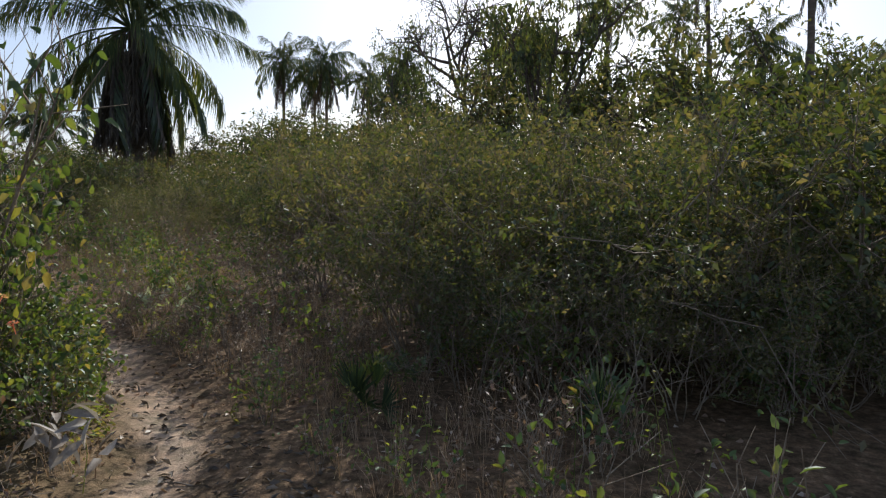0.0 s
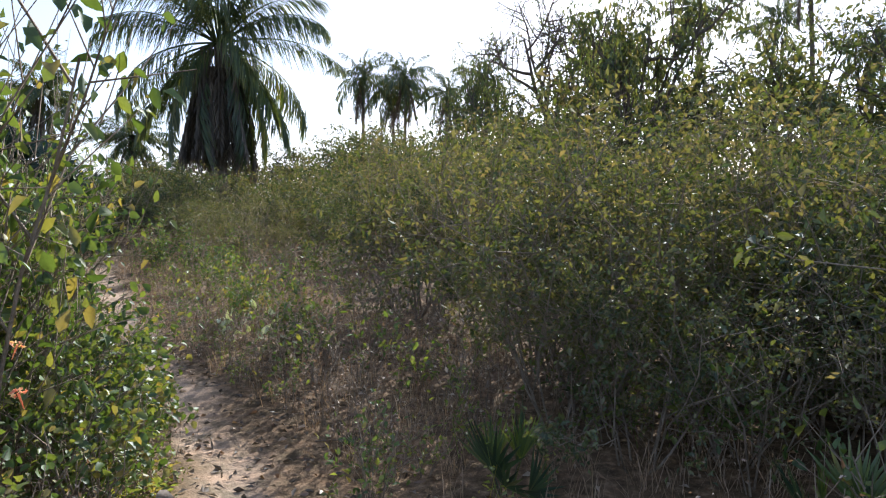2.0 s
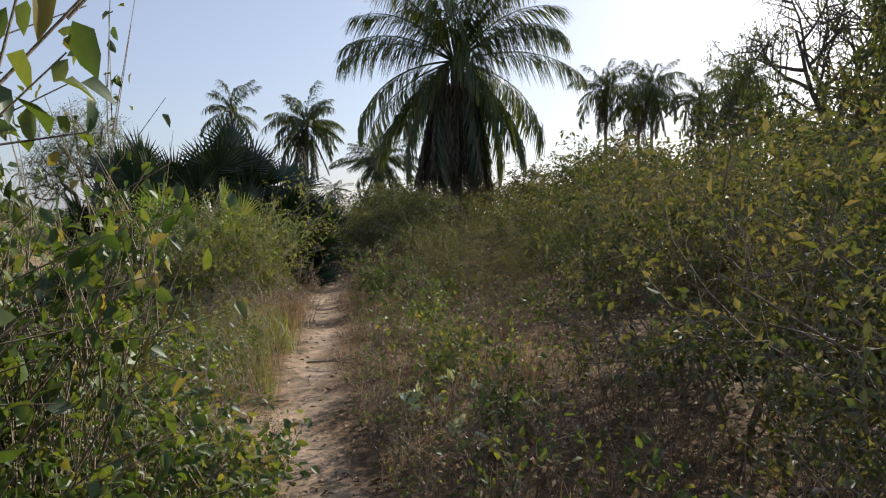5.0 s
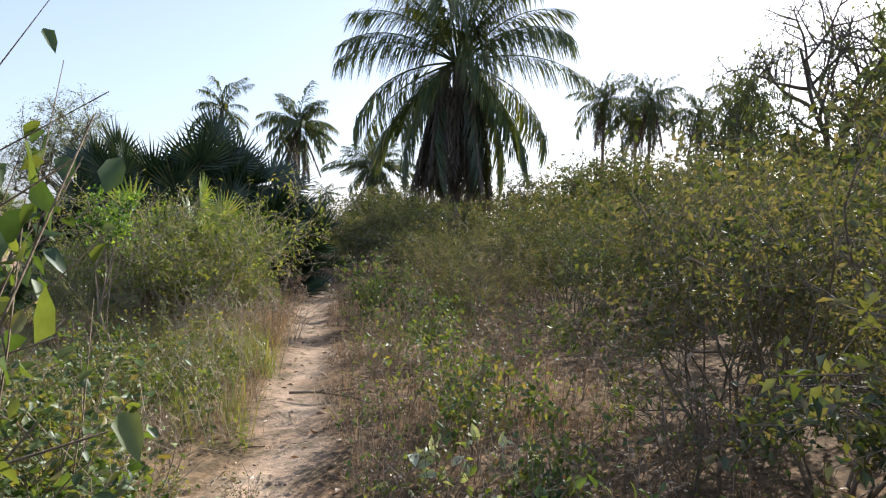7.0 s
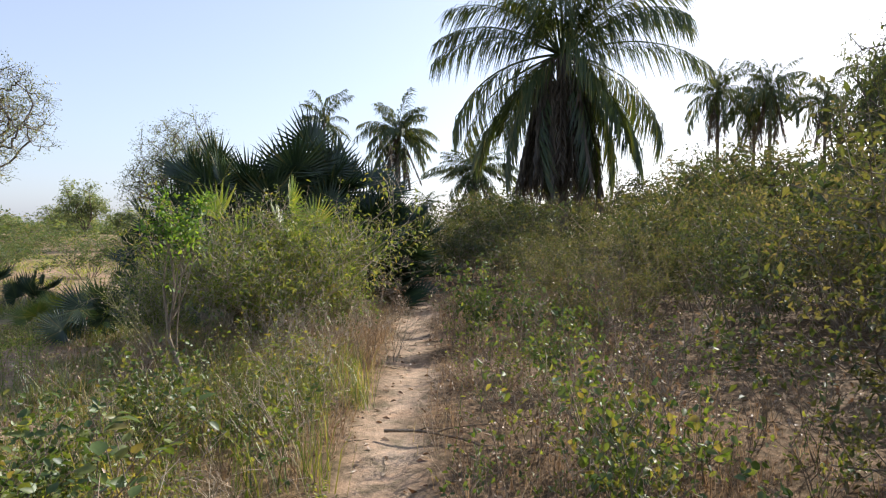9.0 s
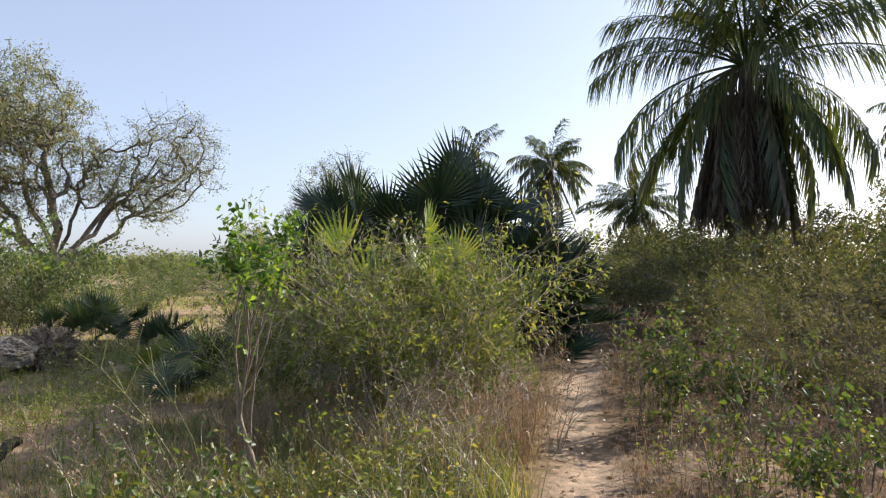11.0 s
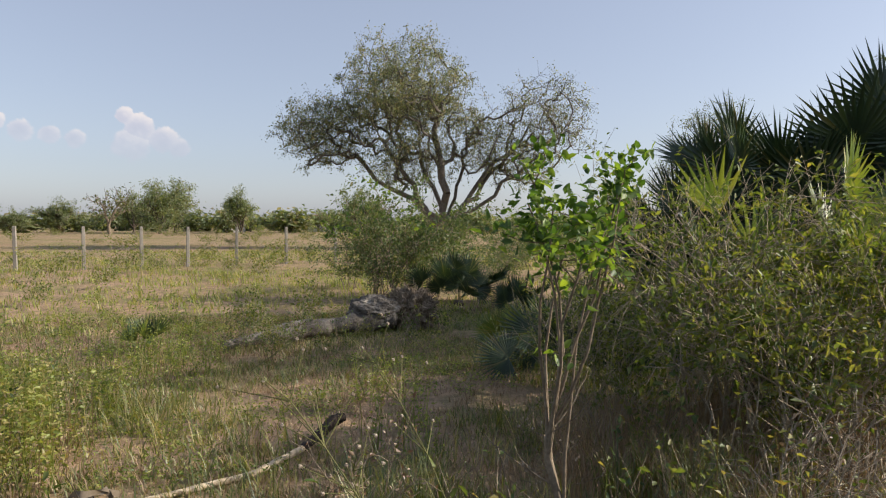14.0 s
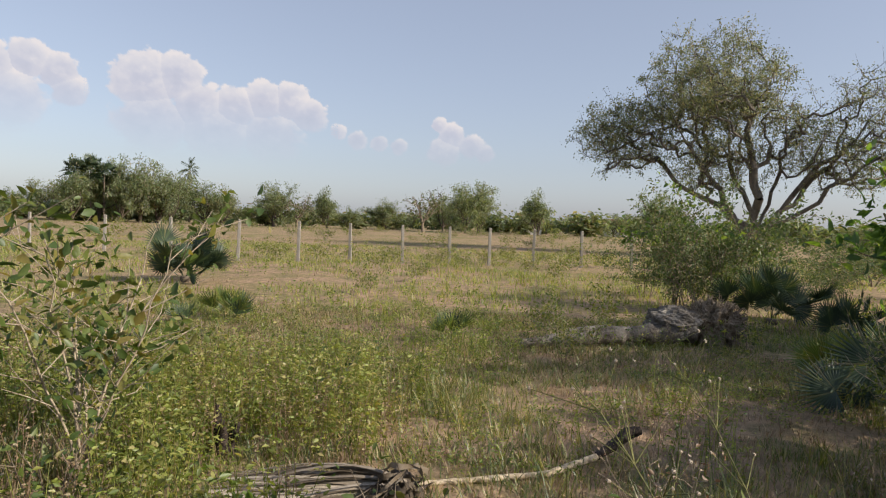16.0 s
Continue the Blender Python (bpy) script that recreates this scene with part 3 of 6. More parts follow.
put(wayside, -7.95, 11.3, 0, 120, 0.74)
put(wayside_2, -8.6, 11.6, 0, 60, 0.95)
put(wayside, -9.4, 11.2, 0, 200, 0.85)
put(wayside_2, -8.8, 9.75, 0, 310, 0.5, 0.65)


def young_tree(seed, tall, crown, leaf, count, from_top, stems=4, thick=0.012, bark=BARK_TWIG, leafy=LEAF_SAPLING):
    """Slender crooked stems with a tuft of leaves round their tops."""
    rng = np.random.default_rng(seed)
    wood, green = [], Build()
    tips = []
    k = np.linspace(0, 1, 10)
    for i in range(stems):
        w_b = Build()
        twigs = []
        wood.append((w_b, twigs))
        a = 2 * math.pi * (i + rng.random()) / stems
        h = tall * rng.uniform(0.8, 0.98)
        w = crown * rng.uniform(0.4, 1.0)
        crook = np.cumsum(rng.normal(0, 0.04, (10, 2)), 0) * k[:, None]
        pts = np.stack([w * math.cos(a) * k ** 1.4 + crook[:, 0], w * math.sin(a) * k ** 1.4 + crook[:, 1], h * k - 0.03], 1)
        tube(w_b, pts, np.linspace(thick * rng.uniform(0.6, 1.0), 0.003, 10), 5)
        for j in range(11):
            f = rng.uniform(0.25, 1.0)
            p = np.array([np.interp(f, k, pts[:, c]) for c in range(3)])
            b2 = rng.uniform(0, 2 * math.pi)
            q = p + np.array([math.cos(b2), math.sin(b2), rng.uniform(0.2, 0.9)]) * crown * rng.uniform(0.3, 0.7)
            mid = (p + q) / 2 + rng.normal(0, 0.02, 3)
            t_b = Build()
            tube(t_b, np.array([p, mid, q]), [0.0036, 0.0028, 0.0014], 4)
            twigs.append(t_b.mesh("twig", bark))
            if q[2] > tall * (1 - from_top):
                tips += [q, mid, (q + mid) / 2]
            elif q[2] > tall * 0.4 and rng.random() < 0.3:
                tips += [q]
    tips = np.array(tips)
    pick = rng.integers(0, len(tips), count)
    pos = tips[pick] + rng.normal(0, leaf * 0.95, (count, 3))
    size = leaf * (0.55 + 0.7 * rng.random(count))
    leaves(green, rng, pos, rng.normal(0, 0.8, (count, 3)) + np.array([0, 0, 0.25]), size, size * 0.5, 0.2, 0.15, True)
    return [(w.mesh("stem", bark), tw) for w, tw in wood], green.mesh("foliage", leafy)


def forked_sapling(seed, tall, fork, crown, leaf, count, bark, green):
    """One crooked grey stem that forks below its middle into upright branches with a dense tuft of leaves; dead side twigs lower down."""
    rng = np.random.default_rng(seed)
    k = np.linspace(0, 1, 9)
    w = Build()
    foot = np.stack([0.07 * np.sin(k * 5.2) * k, 0.06 * np.sin(k * 4 + 1) * k, fork * k - 0.03], 1)
    tube(w, foot, np.linspace(0.021, 0.015, 9) * (1 + 0.08 * np.sin(k * 23)), 7)
    twigs, tips = [], []

    def branch(start, end, r, bend):
        b = Build()
        m = np.linspace(0, 1, 6)[:, None]
        pts = start + (end - start) * m + np.sin(np.pi * m) * rng.normal(0, bend, 3) + rng.normal(0, bend * 0.2, (6, 3)) * np.sin(np.pi * m)
        tube(b, pts, np.linspace(r, max(0.0012, r * 0.4), 6), 5)
        twigs.append(b.mesh("twig", bark))
        return pts

    for n in range(8):
        a = 2 * math.pi * (n + rng.random()) / 8
        start = foot[rng.integers(5, 9)]
        end = np.array([crown * rng.uniform(0.3, 1.0) * math.cos(a), crown * rng.uniform(0.3, 1.0) * math.sin(a), tall * rng.uniform(0.84, 1.0)])
        limb = branch(start, end, 0.008, 0.05)
        tips += [limb[5], limb[5], limb[5], limb[4]]
        for q in range(3):
            p = limb[rng.integers(4, 6)]
            side = branch(p, p + np.array([rng.normal(0, 0.07), rng.normal(0, 0.07), rng.uniform(0.02, 0.12)]), 0.003, 0.012)
            tips += [side[5], side[5], side[3]]
        if rng.random() < 0.25:
            tips.append(limb[2])
    for n in range(16):
        p = foot[rng.integers(2, 9)]
        a = rng.uniform(0, 2 * math.pi)
        branch(p, p + np.array([math.cos(a) * rng.uniform(0.1, 0.3), math.sin(a) * rng.uniform(0.1, 0.3), rng.uniform(-0.02, 0.22)]), 0.0032, 0.03)
    tips = np.array(tips)
    pick = rng.integers(0, len(tips), count)
    pos = tips[pick] + rng.normal(0, leaf * 0.8, (count, 3))
    size = leaf * rng.uniform(0.6, 1.25, count)
    b = Build()
    leaves(b, rng, pos, rng.normal(0, 0.8, (count, 3)) + np.array([0, 0, 0.35]), size, size * 0.52, 0.2, 0.15, True)
    return [(w.mesh("stem", bark), twigs)], b.mesh("foliage", green)


sapling = bush(forked_sapling(41, 1.7, 0.75, 0.27, 0.046, 780, BARK_TWIG, LEAF_SAPLING), "sapling", "young tree with bright green glossy leaves above bare stems", "sapling", "", -6.87, 8.55)
sapling_2 = bush(young_tree(43, 1.62, 0.74, 0.08, 640, 0.58, 8, 0.011, BARK_PALE, LEAF_LANTANA), "sapling", "sparse pale-stemmed sapling with dull green leaves", "sapling", "", -7.95, 4.9)

# ---- palms ----
def frond(seed, length, arch, up, green, leaflet=0.9, pairs=96, hang=1.1, stem=0.03, broad=0.015, ragged=0.12):
    """A feather frond along +x, made for a stalk that rises by up degrees; its leaflets hang by their weight, and some are torn or lost."""
    rng = np.random.default_rng(seed)
    b = Build()
    n = 14
    down = np.array([-math.sin(radians(up)), 0.0, -math.cos(radians(up))])
    pts, p = [], np.zeros(3)
    sway = rng.uniform(-0.12, 0.12)
    for i in range(n + 1):
        pts.append(p.copy())
        ang = -arch * (i / n) ** 1.4
        p = p + np.array([math.cos(ang), sway * i / n + 0.02 * math.sin(i), math.sin(ang)]) * length / n
    pts = np.array(pts)
    tube(b, pts, np.linspace(stem, 0.007, n + 1), 4)
    for sgn in (-1, 1):
        k = np.sort(np.clip(np.linspace(0.16, 1.0, pairs) + rng.normal(0, 0.006, pairs), 0.14, 1.0))
        k = k[rng.random(pairs) > ragged]
        m = len(k)
        i = np.minimum((k * n).astype(int), n - 1)
        d = unit(pts[i + 1] - pts[i])
        base = pts[i] + (pts[i + 1] - pts[i]) * (k * n - i)[:, None]
        env = np.sin(np.pi * np.clip(k * 0.8 + 0.12, 0, 1)) ** 0.5
        side = np.array([0.0, sgn, 0.0])
        way = unit(d * 0.75 + side * 0.6 + rng.normal(0, 0.14, (m, 3)) + down * (0.05 + 0.2 * hang))
        ln = (leaflet * env * np.where(rng.random(m) < 0.2, rng.uniform(0.4, 0.8, m), rng.uniform(0.85, 1.15, m)))[:, None]
        droop = hang * rng.uniform(0.6, 1.3, m)[:, None]
        mid = base + way * ln * 0.4
        tip = mid + unit(way * 0.55 + down * droop + rng.normal(0, 0.1, (m, 3))) * ln * 0.65
        wd = unit(np.cross(way, down)) * broad
        vs = np.stack([base, mid + wd, mid - wd, tip], 1)
        b.add(vs.reshape(-1, 3), ((np.arange(m) * 4)[:, None, None] + np.array([(0, 1, 2), (1, 3, 2)])[None]).reshape(-1, 3))
    return b.mesh("frond", green)


FRONDS = [frond(1, 4.0, 1.15, 22, LEAF_PALM, 1.5, 92, 1.5, 0.04, 0.022), frond(2, 4.1, 1.35, -2, LEAF_PALM, 1.45, 90, 1.7, 0.04, 0.022), frond(3, 3.9, 0.9, 60, LEAF_PALM, 1.4, 92, 1.1, 0.04, 0.022), frond(4, 4.0, 0.75, -42, LEAF_PALM, 1.3, 88, 1.4, 0.035, 0.026, 0.15),
          frond(14, 3.7, 1.3, 35, LEAF_PALM, 1.5, 88, 1.4, 0.04, 0.022, 0.16), frond(15, 4.2, 1.0, 5, LEAF_PALM, 1.4, 86, 1.8, 0.04, 0.022, 0.2)]
DEAD = [frond(5, 3.9, 0.12, -84, LEAF_DEAD, 0.7, 50, 1.0, 0.03, 0.03), frond(6, 3.6, -0.05, -83, LEAF_DEAD, 0.65, 46, 1.0, 0.03, 0.03)]
FAR_FRONDS = [frond(7, 3.6, 1.3, 25, LEAF_PALM, 1.25, 46, 1.6, 0.035, 0.04, 0.2), frond(8, 3.6, 1.2, -5, LEAF_PALM, 1.25, 46, 1.8, 0.035, 0.04, 0.2), frond(9, 3.4, 0.9, 58, LEAF_PALM, 1.1, 46, 0.9, 0.035, 0.04, 0.2), frond(10, 3.5, 0.7, -35, LEAF_PALM, 1.2, 46, 1.6, 0.035, 0.04, 0.25)]


def palm_trunk(tall, r, lean=0.0, seed=0):
    rng = np.random.default_rng(seed)
    b = Build()
    z = np.linspace(-0.1, tall, 26)
    x = lean * (z / tall) ** 2
    rad = r * (1.0 - 0.3 * z / tall) * (1 + 0.5 * np.exp(-z / 0.4)) * (1 + 0.05 * (np.arange(26) % 2))
    tube(b, np.stack([x, 0 * z, z], 1), rad, 9, True)
    return b.mesh("trunk", BARK_PALM)


def coconut(x, y, tall, seed, label, listed=(), count=18, dead=6, size=1.0, r=0.16, lean=0.0, group="coconut palms", fronds=FRONDS, skirt=(-88, -68), collar=0.3):
    rng = np.random.default_rng(seed)
    ob = thing("coconut_palm", label, "palm tree", group)
    part("trunk", palm_trunk(tall, r, lean, seed), ob)
    top = (lean, 0, tall)
    for az, up, kind in listed:
        part("frond", fronds[kind], ob, "", pose(top[0] + 0.1 * math.cos(radians(az)), 0.1 * math.sin(radians(az)), tall, 0, 0, az) @ pose(0, 0, 0, rng.uniform(-12, 12), -up, 0) @ Matrix.Scale(size, 4))
    for i in range(count):
        az, up = i * 137.5 + rng.uniform(-28, 28), 78 - 122 * (i / max(1, count - 1)) + rng.uniform(-8, 8)
        kind = 2 if up > 45 else (0 if up > 10 else rng.choice([1, 3]))
        part("frond", fronds[kind], ob, "", pose(top[0], 0, tall + 0.1, 0, 0, az) @ pose(0, 0, 0, rng.uniform(-25, 25), -up, 0) @ Matrix.Scale(size * rng.uniform(0.68, 1.1), 4))
    for i in range(dead):
        az, up = rng.uniform(0, 360), rng.uniform(*skirt)
        part("dead_frond", DEAD[i % 2], ob, "dry brown hanging frond", pose(top[0] + collar * math.cos(radians(az)), collar * math.sin(radians(az)), tall - 0.25, 0, 0, az) @ pose(0, 0, 0, rng.uniform(-40, 40), -up, 0) @ Matrix.Scale(size * rng.uniform(0.8, 1.1), 4))
    ob.matrix_basis = pose(x, y, 0)
    return ob


# the large palm that stands over the thicket, its green fronds and its skirt of dead ones
coconut(-10.6, 25.2, 6.9, 3, "large coconut palm with arching fronds and dead brown skirt",
        [(201, 26, 0), (207, -6, 1), (196, -36, 3), (214, -50, 3), (186, -16, 5), (19, 14, 5), (30, -14, 1), (12, -40, 3), (26, -52, 3), (22, 40, 4), (31, 54, 0), (14, 70, 2), (206, 52, 4), (197, 64, 2), (188, 78, 2),
         (40, 66, 2), (235, 72, 2), (282, 44, 4), (305, 8, 1), (262, -24, 3), (330, -30, 3), (118, 50, 2), (100, 14, 0), (150, -4, 1), (62, -6, 5), (345, 30, 0), (240, 20, 5), (100, 82, 2), (290, 78, 2), (10, 84, 2), (330, 62, 2), (160, 58, 2), (335, -60, 3), (238, -64, 3)], 0, 80, 1.06, 0.24, skirt=(-92, -79), collar=0.62)
far_palm = coconut(-27.2, 39.2, 7.2, 8, "coconut palm with drooping fronds behind the scrub", (), 44, 16, 0.84, fronds=FAR_FRONDS)
tall_palm = coconut(-33.1, 39.0, 8.4, 9, "slender coconut palm with upright young fronds", (), 18, 2, 0.75, 0.13, fronds=FAR_FRONDS)
put(far_palm, -21.2, 38.2, 0, 130, 0.95, 0.66)
put(tall_palm, -35.7, 55.0, 0, 60, 0.7, 0.45)
grove_palm = coconut(-13.6, 64.8, 12.5, 11, "coconut palm standing in the grove behind the scrub", (), 32, 9, 1.0, 0.17, fronds=FAR_FRONDS, group="grove palms")
for x, y, turn, k in ((-9.9, 66.5, 140, 1.02), (-6.1, 68.1, 250, 0.93), (-2.0, 58.0, 10, 0.9), (-11.6, 70.0, 60, 0.96), (25.0, 52.0, 300, 0.98), (31.0, 47.0, 30, 0.8), (9.0, 60.0, 200, 1.0)):
    put(grove_palm, x, y, 0, turn, k)
high_palm = coconut(17.4, 51.2, 13.8, 12, "tall slender palm above the wood", (), 24, 3, 0.8, 0.15, fronds=FAR_FRONDS, group="grove palms", lean=0.7)
for x, y, turn, k in ((12.6, 50.0, 75, 1.04), (18.7, 46.1, 190, 1.18), (22.2, 41.2, 280, 1.08), (15.6, 28.2, 120, 1.1), (6.5, 57.0, 330, 0.95)):
    put(high_palm, x, y, 0, turn, k)


def fan_leaf(seed, radius, stalk, fingers=30, sweep=235, cup=0.25, green=LEAF_FAN):
    """A stiff fan blade on its stalk, which leaves along +x."""
    rng = np.random.default_rng(seed)
    b = Build()
    k = np.linspace(0, 1, 6)
    tube(b, np.stack([k * stalk, 0 * k, -0.10 * stalk * k ** 2], 1), np.linspace(0.014, 0.007, 6), 4)
    hub = np.array([stalk, 0, -0.10 * stalk])
    for i in range(fingers):
        a0 = radians(-sweep / 2 + sweep * i / fingers)
        a1 = radians(-sweep / 2 + sweep * (i + 1) / fingers)
        am = (a0 + a1) / 2
        ln = radius * (0.88 + 0.14 * rng.random()) * (0.8 + 0.2 * math.cos(am * 0.7))
        def at(a, r, lift=0.0):
            return hub + np.array([r * math.cos(a), r * math.sin(a), cup * r * r / radius * (1 - 0.6 * math.cos(a)) + lift])
        droop = rng.uniform(-0.10, 0.04) * radius
        b.add([hub, at(a0, ln * 0.5, -0.012), at(am, ln * 0.5, 0.016), at(a1, ln * 0.5, -0.012), at(am, ln, droop)],
              [(0, 1, 2), (0, 2, 3), (1, 4, 2), (2, 4, 3)])
    return b.mesh("fan", green)


# FANS_LIT and two of SPIKES wear the blade colour that imitates sunlight.
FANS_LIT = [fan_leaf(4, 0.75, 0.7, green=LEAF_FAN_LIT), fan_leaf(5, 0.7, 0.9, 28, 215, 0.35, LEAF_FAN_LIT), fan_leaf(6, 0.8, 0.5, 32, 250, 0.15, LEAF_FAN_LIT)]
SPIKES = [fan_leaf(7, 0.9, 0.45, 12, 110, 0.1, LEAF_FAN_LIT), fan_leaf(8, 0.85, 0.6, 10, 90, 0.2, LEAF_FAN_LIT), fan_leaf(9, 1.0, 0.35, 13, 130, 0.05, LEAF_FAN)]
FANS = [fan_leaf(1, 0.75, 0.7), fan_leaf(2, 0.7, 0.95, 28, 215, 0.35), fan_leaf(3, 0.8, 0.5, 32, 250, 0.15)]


def fan_palm(x, y, seed, count, spread, tall, label, size=1.0, trunk=0.0, low=-25, group="fan palms", fans=FANS):
    rng = np.random.default_rng(seed)
    ob = thing("fan_palm", label, "fan palm", group)
    if trunk:
        b = Build()
        z = np.linspace(-0.05, trunk, 8)
        tube(b, np.stack([0 * z, 0 * z, z], 1), 0.09 + 0.02 * np.sin(z * 20), 7, True)
        part("trunk", b.mesh("trunk", BARK_PALM), ob)
    for i in range(count):
        az = i * 137.5 + rng.uniform(-20, 20)
        up = rng.uniform(low, 85)
        rr = spread * math.sqrt(rng.random())
        base = Vector((rr * math.cos(radians(az)), rr * math.sin(radians(az)), trunk + max(0.0, tall * rng.random() * (1 - (rr / max(spread, 0.01)) ** 3 * 0.55))))
        part("fan", fans[rng.integers(0, 3)], ob, "", Matrix.Translation(base) @ pose(0, 0, 0, 0, 0, az) @ pose(0, 0, 0, rng.uniform(-35, 35) * (2.2 if count < 25 else 1.0), -up, 0) @ Matrix.Scale(size * rng.uniform(0.8, 1.1), 4))
    ob.matrix_basis = pose(x, y, gz(x, y))
    return ob


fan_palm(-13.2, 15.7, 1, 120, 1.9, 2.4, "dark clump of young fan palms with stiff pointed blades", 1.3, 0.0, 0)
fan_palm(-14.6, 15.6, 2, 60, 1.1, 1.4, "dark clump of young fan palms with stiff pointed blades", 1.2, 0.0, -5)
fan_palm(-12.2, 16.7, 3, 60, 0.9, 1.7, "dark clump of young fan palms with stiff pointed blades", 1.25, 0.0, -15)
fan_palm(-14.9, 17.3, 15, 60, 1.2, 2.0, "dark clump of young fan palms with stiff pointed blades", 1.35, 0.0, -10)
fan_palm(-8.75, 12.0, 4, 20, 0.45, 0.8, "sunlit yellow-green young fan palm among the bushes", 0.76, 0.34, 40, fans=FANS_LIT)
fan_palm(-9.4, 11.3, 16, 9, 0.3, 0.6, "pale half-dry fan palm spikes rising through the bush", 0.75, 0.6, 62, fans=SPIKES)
fan_palm(-10.75, 10.5, 5, 24, 0.35, 0.3, "low dark fan palm at the edge of the pasture", 0.58, 0.0, 5)
fan_palm(-12.3, 10.4, 6, 12, 0.2, 0.12, "low green fan palm at the edge of the pasture", 0.4, 0.0, 25, fans=FANS_LIT)
fan_palm(-18.6, -0.7, 7, 20, 0.15, 0.15, "young fan palm on a short shaggy stem in the pasture", 0.78, 0.12, 12)
fan_palm(-13.8, 2.8, 8, 12, 0.12, 0.03, "small fan palm seedling in the turf", 0.4, 0.0, 48, fans=SPIKES)
fan_palm(-13.0, 6.1, 9, 10, 0.08, 0.03, "small fan palm seedling in the turf", 0.32, 0.0, 48, fans=SPIKES)
fan_palm(-13.3, 2.4, 10, 7, 0.08, 0.03, "small fan palm seedling in the turf", 0.24, 0.0, 30, fans=SPIKES)
fan_palm(-16.7, 10.95, 11, 16, 0.2, 0.25, "young fan palm with stiff green blades beside the log", 0.62, 0.1, 22)
fan_palm(-0.4, 4.5, 12, 6, 0.06, 0.05, "small fan palm seedling with arching blades under the thicket", 0.32, 0.0, 30, fans=SPIKES)
fan_palm(1.0, 4.1, 13, 6, 0.06, 0.05, "small fan palm seedling with arching blades under the thicket", 0.32, 0.0, 30, fans=SPIKES)
fan_palm(-15.6, 11.7, 14, 10, 0.15, 0.1, "small dark fan palm in the turf", 0.5, 0.0, 15)


# ---- trees ----
def tree(seed, tall, wide, leaf, count, bole, forks=4, depth=4, bark=BARK_DARK, green=LEAF_TREE, thick=0.28, kids=(4, 5), clump=0.5, spread=0.85, ratio=0.45):
    """Bole, limbs and an uneven crown with gaps."""
    rng = np.random.default_rng(seed)
    out = []
    wood, crown = Build(), Build()
    z = np.linspace(-0.2, bole, 7)
    tube(wood, np.stack([0.05 * np.sin(z * 2), 0.05 * np.cos(z * 3), z], 1), thick * (1.0 + 0.5 * np.exp(-np.maximum(z, 0) / 0.5)), 9)
    for i in range(forks):
        a = 2 * math.pi * (i + 0.5 * rng.random()) / forks
        lean = wide / tall * rng.uniform(0.5, 1.3)
        grow(rng, (0.05 * math.cos(a), 0.05 * math.sin(a), bole * rng.uniform(0.75, 1.0)), (lean * math.cos(a), lean * math.sin(a), 1), (tall - bole) * rng.uniform(0.55, 0.8), thick * 0.6, depth, out, 0.3, kids, 0.55, spread, 0.22, 6)
    tips = []
    for pts, radii, dep in out:
        few = [0, len(pts) // 2, len(pts) - 1]
        if dep > 1:
            tube(wood, pts, np.maximum(radii, 0.008), 6 if dep > 2 else 4)
        else:
            few = few if dep == 1 else [0, len(pts) - 1]
            tube(wood, pts[few], np.maximum(radii[few], 0.008), 3)
        if dep <= 1:
            tips.append(pts[1:])
    tips = np.concatenate(tips)
    pick = rng.integers(0, len(tips), count)
    pos = tips[pick] + rng.normal(0, clump * 0.4, (count, 3)) * np.array([1, 1, 0.7])
    size = leaf * (0.6 + 0.8 * rng.random(count))
    leaves(crown, rng, pos, rng.normal(0, 1, (count, 3)) + np.array([0, 0, -0.5]), size, size * ratio, 0.2, 0.2)
    return wood.mesh("trunk", bark), crown.mesh("crown", green)


def plant_tree(meshes, label, x, y, turn=0.0, size=1.0, tall=None, group="trees", name="tree"):
    ob = thing(name, label, "tree", group)
    part("trunk", meshes[0], ob)
    part("crown", meshes[1], ob)
    ob.matrix_basis = spin(x, y, 0, turn, size, tall)
    return ob


